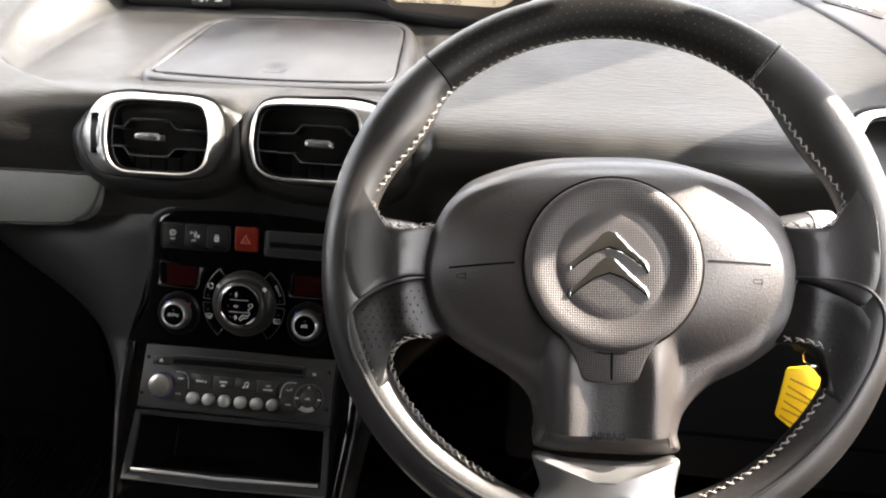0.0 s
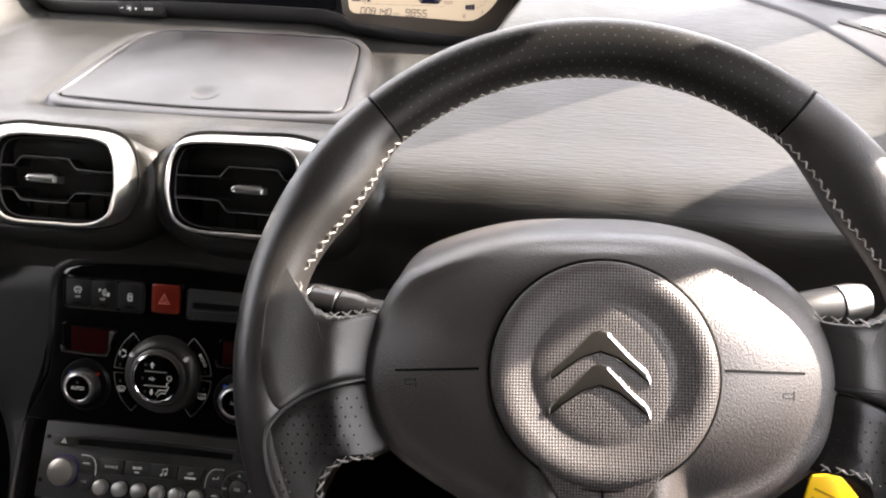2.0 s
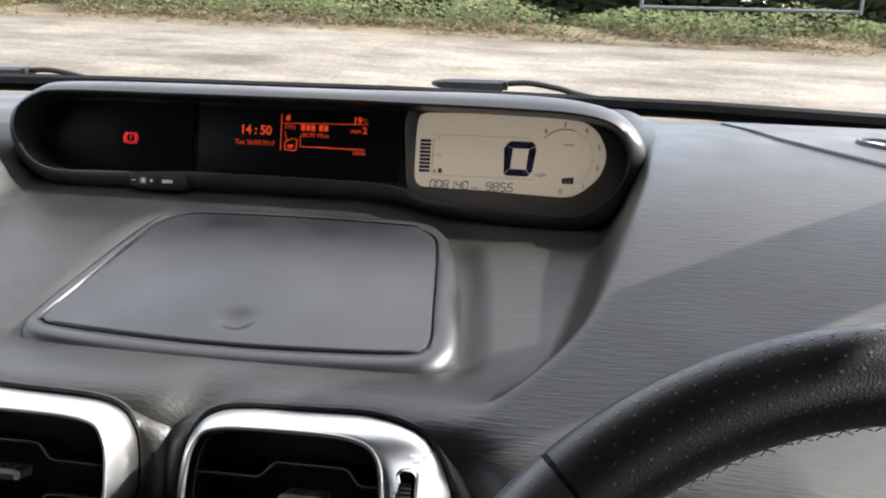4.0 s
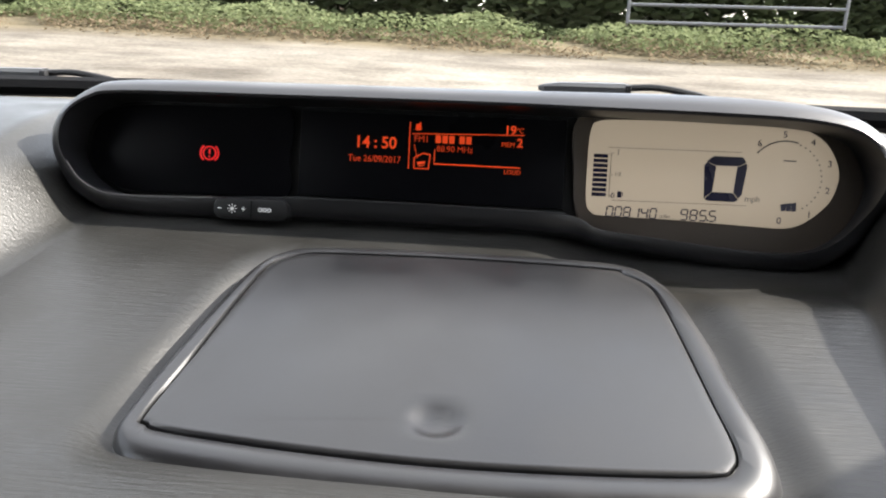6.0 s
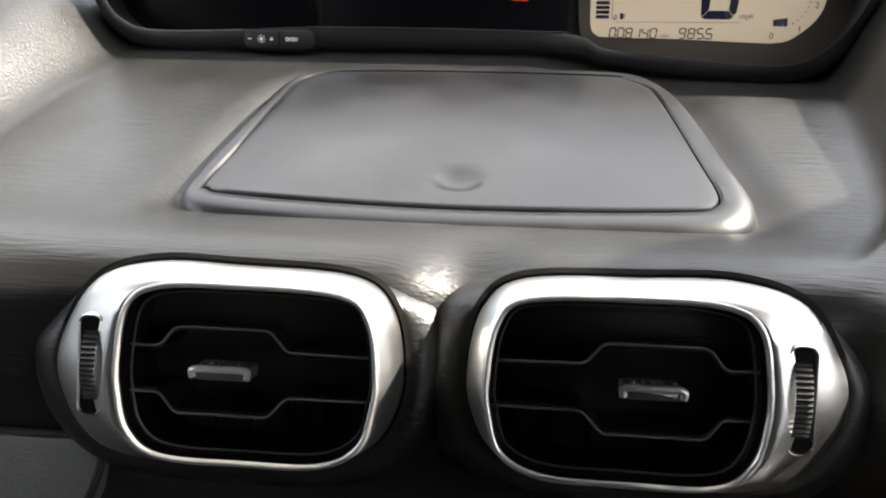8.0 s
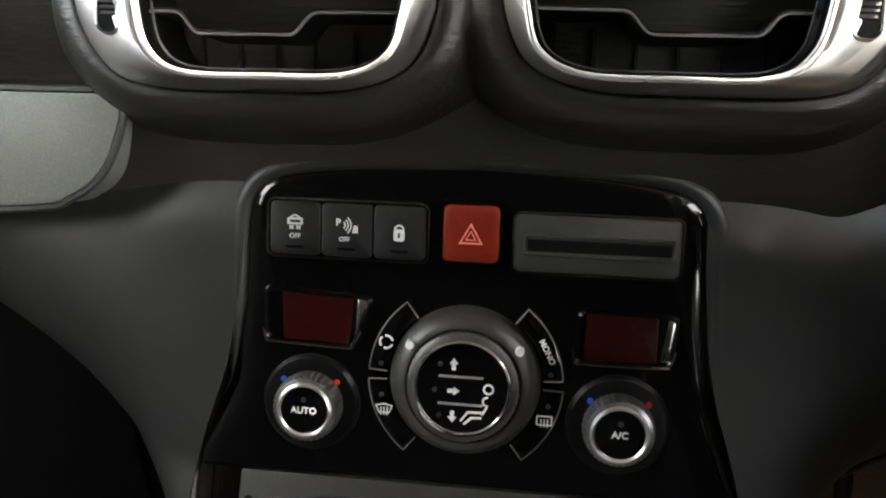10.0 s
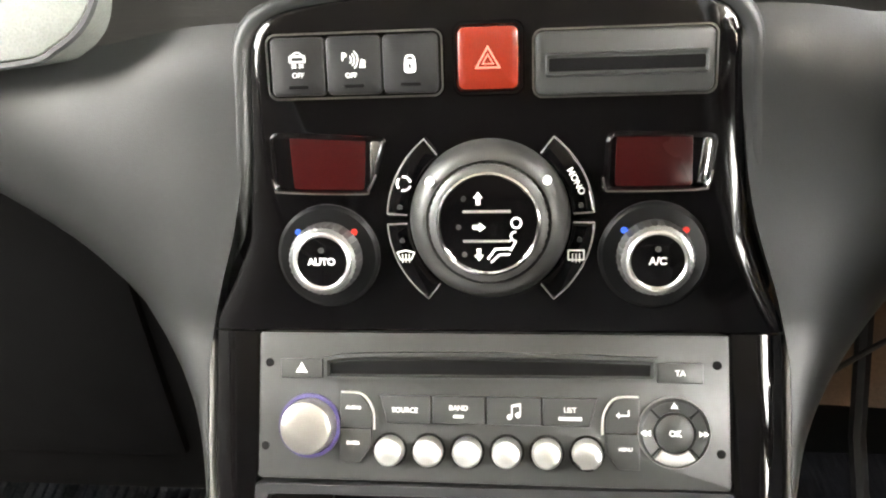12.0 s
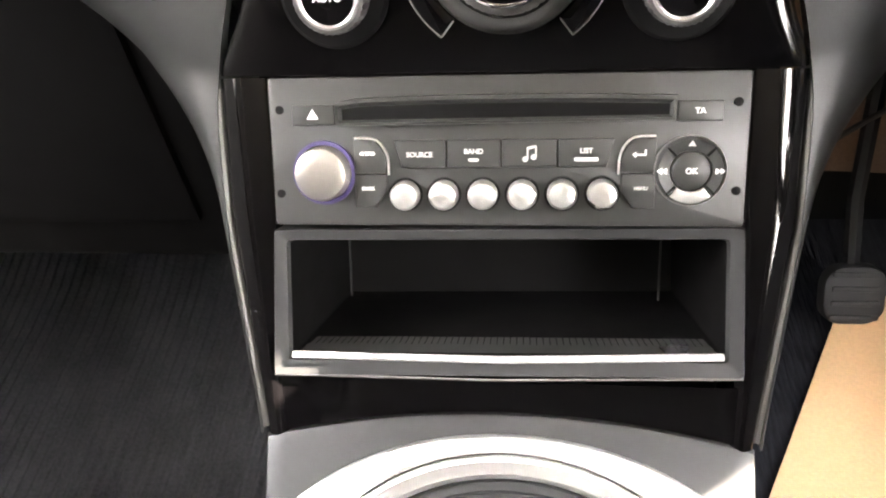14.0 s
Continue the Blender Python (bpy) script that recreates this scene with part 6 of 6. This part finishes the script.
# ---- windscreen, wipers, bonnet ----
bm = grid(bmesh.new(), lambda u, v: ((u - .5) * (1.38 - .14 * v), 1.10 - .33 * v + .12 * (1 - (2 * u - 1) ** 2) * (1 - .5 * v), 1.262 + .36 * v), 12, 8)
M_GLASS = bpy.data.materials.new("clear_windscreen_glass")
M_GLASS.use_nodes = True
_g = M_GLASS.node_tree
_g.nodes.clear()
_out, _mixs, _tr, _gl = (_g.nodes.new(k) for k in ("ShaderNodeOutputMaterial", "ShaderNodeMixShader", "ShaderNodeBsdfTransparent", "ShaderNodeBsdfGlossy"))
_gl.inputs["Roughness"].default_value, _mixs.inputs[0].default_value = 0.02, 0.012
_g.links.new(_tr.outputs[0], _mixs.inputs[1])
_g.links.new(_gl.outputs[0], _mixs.inputs[2])
_g.links.new(_mixs.outputs[0], _out.inputs[0])
glass = setting("windscreen", bm, M_GLASS, "clear raked car windscreen", "windscreen")
glass.visible_shadow = False
bm = tube(bmesh.new(), [(-.70, 1.14, 1.262), (-.35, 1.20, 1.262), (0, 1.225, 1.262), (.35, 1.20, 1.262), (.70, 1.14, 1.258)], .010, 8)
setting("trim", bm, M_DEEP, "black rubber windscreen seal", "seal")
bm = grid(bmesh.new(), lambda u, v: ((u - .5) * 1.5, 1.22 + .16 * v, 1.235 - .02 * v - .05 * (2 * u - 1) ** 2), 10, 4, (0, 0, -.02))
setting("scuttle", bm, M_BLACK, "black plastic scuttle below the windscreen", "scuttle")
bm = grid(bmesh.new(), lambda u, v: ((u - .5) * 1.5, 1.38 + .75 * v, 1.215 - .30 * v ** 1.7 - .06 * (2 * u - 1) ** 2), 16, 12, (0, 0, -.03))
tagged(part("bonnet", bm, M_PAINT), "glossy blue painted car bonnet", "bonnet")


def wiper(x, y, z, reach):
    """A wiper seen end on: flat knuckle over the spindle, then a thin arm that dips along the glass."""
    w = thing("wiper", Matrix.Translation((x, y, z)), "black windscreen wiper resting at the foot of the glass", "wiper", "wipers")
    bm = bmesh.new()
    rows = ((0, .002, .002), (.006, .007, .004), (.020, .010, .006), (.070, .011, .0068), (.084, .010, .007))
    rings = [[bm.verts.new((d, wd * cy_, -.002 + hh * cz_)) for cy_, cz_ in ((-1, -.9), (1, -.9), (1, .5), (.6, 1), (-.6, 1), (-1, .5))] for d, wd, hh in rows]
    for a, b in zip(rings, rings[1:]):
        bridge(bm, a, b)
    bm.faces.new(rings[0][::-1])
    bm.faces.new(rings[-1])
    part("knuckle", bm, M_GREY, w, "grey-black arm knuckle", smooth=False)
    part("clip", box(bmesh.new(), .0835, .0895, -.011, .011, -.006, .004, .0015), M_BLACK, w)
    part("arm", tube(bmesh.new(), spline([(.086, 0, .0005), (.115, .0, .002), (.150, .0, -.003), (.200, .0, -.013), (reach, .01, -.040)], 5), .0034, 8), M_BLACK, w)


wiper(.045, 1.247, 1.2765, .42)
wiper(-.553, 1.247, 1.2690, .40)

# ---- corner panel of the dashboard with demister slot and speaker ----
def dash_height(x, y):
    lo, hi = .45, 1.0
    for _ in range(24):
        mid_ = (lo + hi) / 2
        if dash_point(x, mid_)[1] < y:
            lo = mid_
        else:
            hi = mid_
    return dash_point(x, lo)[2]


def corner_point(u, v):
    x = .350 + .347 * u
    y_front = along([(.350, 1.118), (.356, 1.075), (.375, .998), (.400, .964), (.430, .938), (.466, .907), (.498, .876), (.527, .832), (.556, .790), (.573, .758), (.60, .715), (.70, .640)], x)
    y = y_front + (1.128 - y_front) * v ** 1.6
    return (x, y, dash_height(x, y) + .0034 * smooth01(0, .10, v) - .0010)


M_CORNER = surface("smooth_blue_grey_plastic", (0.050, 0.051, 0.057), 0.45, grain=0.08, size=0.0008, vary=0.08, specular=0.25)
corner = part("corner_panel", grid(bmesh.new(), corner_point, 30, 30), M_CORNER, dashboard, "smooth grey corner panel by the windscreen")


def laid(bm, at):
    """Drapes a mesh over the corner of the dashboard."""
    for v in bm.verts:
        p = at @ v.co
        v.co = (p.x, p.y, dash_height(p.x, p.y) + .002 + v.co.z)
    return bm


dmx = Matrix.Translation((.466, .980, .001)) @ Matrix.Rotation(radians(-45), 4, "Z")
part("demister_slot", laid(band(bmesh.new(), rrect(.086, .034, .0165), rrect(.074, .022, .0106), [(0, -.002), (.30, .0034), (.75, .0030), (1, -.001)]), dmx), M_CORNER, corner, "slim demister slot with rounded ends")
part("slot_floor", laid(plate(bmesh.new(), rrect(.075, .0225, .0108), -.003, -.0002, .0002), dmx), M_CORNER, corner)
# silver plate stands in for the sun's glint on the slot's tapered end
part("slot_glint", laid(plate(bmesh.new(), rrect(.014, .017, .0068, -.0285, 0), -.003, .0012, .0006), dmx), M_SILVER, corner, "painted sun glint on the slot end")
spx = Matrix.Translation((.556, .934, .001)) @ Matrix.Rotation(radians(-26), 4, "Z")
part("speaker_grille", laid(band(bmesh.new(), circle(.078, 0, 0, 48, .040), circle(.066, 0, 0, 48, .030), [(0, -.002), (.3, .0040), (.7, .0040), (1, -.001)]), spx), M_CORNER, corner, "oval speaker surround")
# the shade inside the oval is put in as a darker plastic
part("grille_mesh", laid(plate(bmesh.new(), circle(.067, 0, 0, 48, .031), -.003, .0004, .0002), spx), M_GREY, corner, "speaker mesh darkened for the shade inside")
plx = Matrix.Translation((.553, .853, .001)) @ Matrix.Rotation(radians(-34), 4, "Z")
slit = part("plate_slot", laid(plate(bmesh.new(), rrect(.060, .013, .005), -.003, .0016, .0005), plx), M_BLACK, corner, "small black slot with pale marks")
for x in (-.006, .010):
    part("slot_mark", laid(plate(bmesh.new(), rrect(.011, .0030, .0010, x, .001), .001, .0022, .0002), plx), M_SILVER, slit)

# ---- verge, hedge, gate ----
random.seed(5)
M_LEAF = surface("weed_leaves", (.10, .14, .06), .9, vary=.3, patch=.3, second=(.20, .22, .12), specular=.0)
M_DRY = surface("dry_grass", (.19, .15, .10), .9, vary=.3, patch=.3, specular=.0)
M_HEDGE = surface("hedge_leaves", (.075, .092, .045), .9, vary=.5, patch=.4, specular=.0)


# thin leaves let light through
for m_ in (M_LEAF, M_DRY, M_HEDGE):
    nt_ = m_.node_tree
    tl_, ms_ = nt_.nodes.new("ShaderNodeBsdfTranslucent"), nt_.nodes.new("ShaderNodeMixShader")
    pb_, mo_ = nt_.nodes["Principled BSDF"], nt_.nodes["Material Output"]
    nt_.links.new(pb_.inputs["Base Color"].links[0].from_socket, tl_.inputs["Color"])
    ms_.inputs[0].default_value = 0.45
    nt_.links.new(pb_.outputs[0], ms_.inputs[1])
    nt_.links.new(tl_.outputs[0], ms_.inputs[2])
    nt_.links.new(ms_.outputs[0], mo_.inputs["Surface"])


def leaves(bm, count, x0, x1, y0, y1, h0, h1, size, bank):
    for _ in range(count):
        x, y = random.uniform(x0, x1), random.uniform(y0, y1)
        if noise.noise(Vector((x * .9, y * .8, 3))) < -.15 and h1 < 1:
            continue
        z = ground_height(x, y) + random.uniform(h0, h1) * (.55 + .6 * noise.noise(Vector((x * .7, 0, 7))))
        s = size * random.uniform(.5, 1.3)
        m = Matrix.Translation((x, y, z)) @ Euler((random.uniform(-.6, .6), random.uniform(-.6, .6), random.uniform(0, 6.28))).to_matrix().to_4x4()
        ps = [m @ Vector(p) for p in ((-s * .35, 0, 0), (0, -s * .6, s * .1), (s * .35, 0, 0), (0, s * .6, s * .15))]
        bm.faces.new([bm.verts.new(p) for p in ps])
    return bm


tagged(part("weeds", leaves(bmesh.new(), 40000, -12, 14, 10.7, 12.6, .02, .55, .065, 0), M_LEAF, smooth=False), "green nettles and weeds along the verge", "weeds", "", "stuff")
tagged(part("dry_grass", leaves(bmesh.new(), 24000, -12, 14, 10.2, 12.4, .0, .24, .05, 0), M_DRY, smooth=False), "dry straw and dead grass on the verge", "dry grass", "", "stuff")
tagged(part("hedge", leaves(bmesh.new(), 60000, -16, 18, 12.5, 14.0, .05, 2.3, .20, 0), M_HEDGE, smooth=False), "dark overgrown hedge behind the verge", "hedge", "", "stuff")
gate = thing("field_gate", Matrix.Translation((1.33, 10.63, 1.10)), "galvanised tubular steel field gate in the hedge", "gate")
M_GALV = surface("galvanised_steel", (.10, .105, .11), .65, metallic=.2, vary=.1)
for k in range(5):
    part("rail", tube(bmesh.new(), [(0, 0, .24 + .21 * k), (2.6, 0, .25 + .21 * k)], .020, 8), M_GALV, gate)
for x in (0, 2.6):
    part("upright", tube(bmesh.new(), [(x, 0, .22), (x, 0, 1.12)], .022, 8), M_GALV, gate)

# small printed glyphs whose strokes cannot be picked apart
for ob in list(scene.objects):
    if ob.name.split(".")[0] in ("symbol", "radio_symbol", "seated_symbol", "brightness_mark", "trip_mark", "rev_scale", "fuel_scale", "rev_bars", "station_bars", "ink_bars", "perforation_dots", "display_line", "rule", "skip_mark", "return_mark", "note_mark"):
        tagged(ob, kind="stuff")
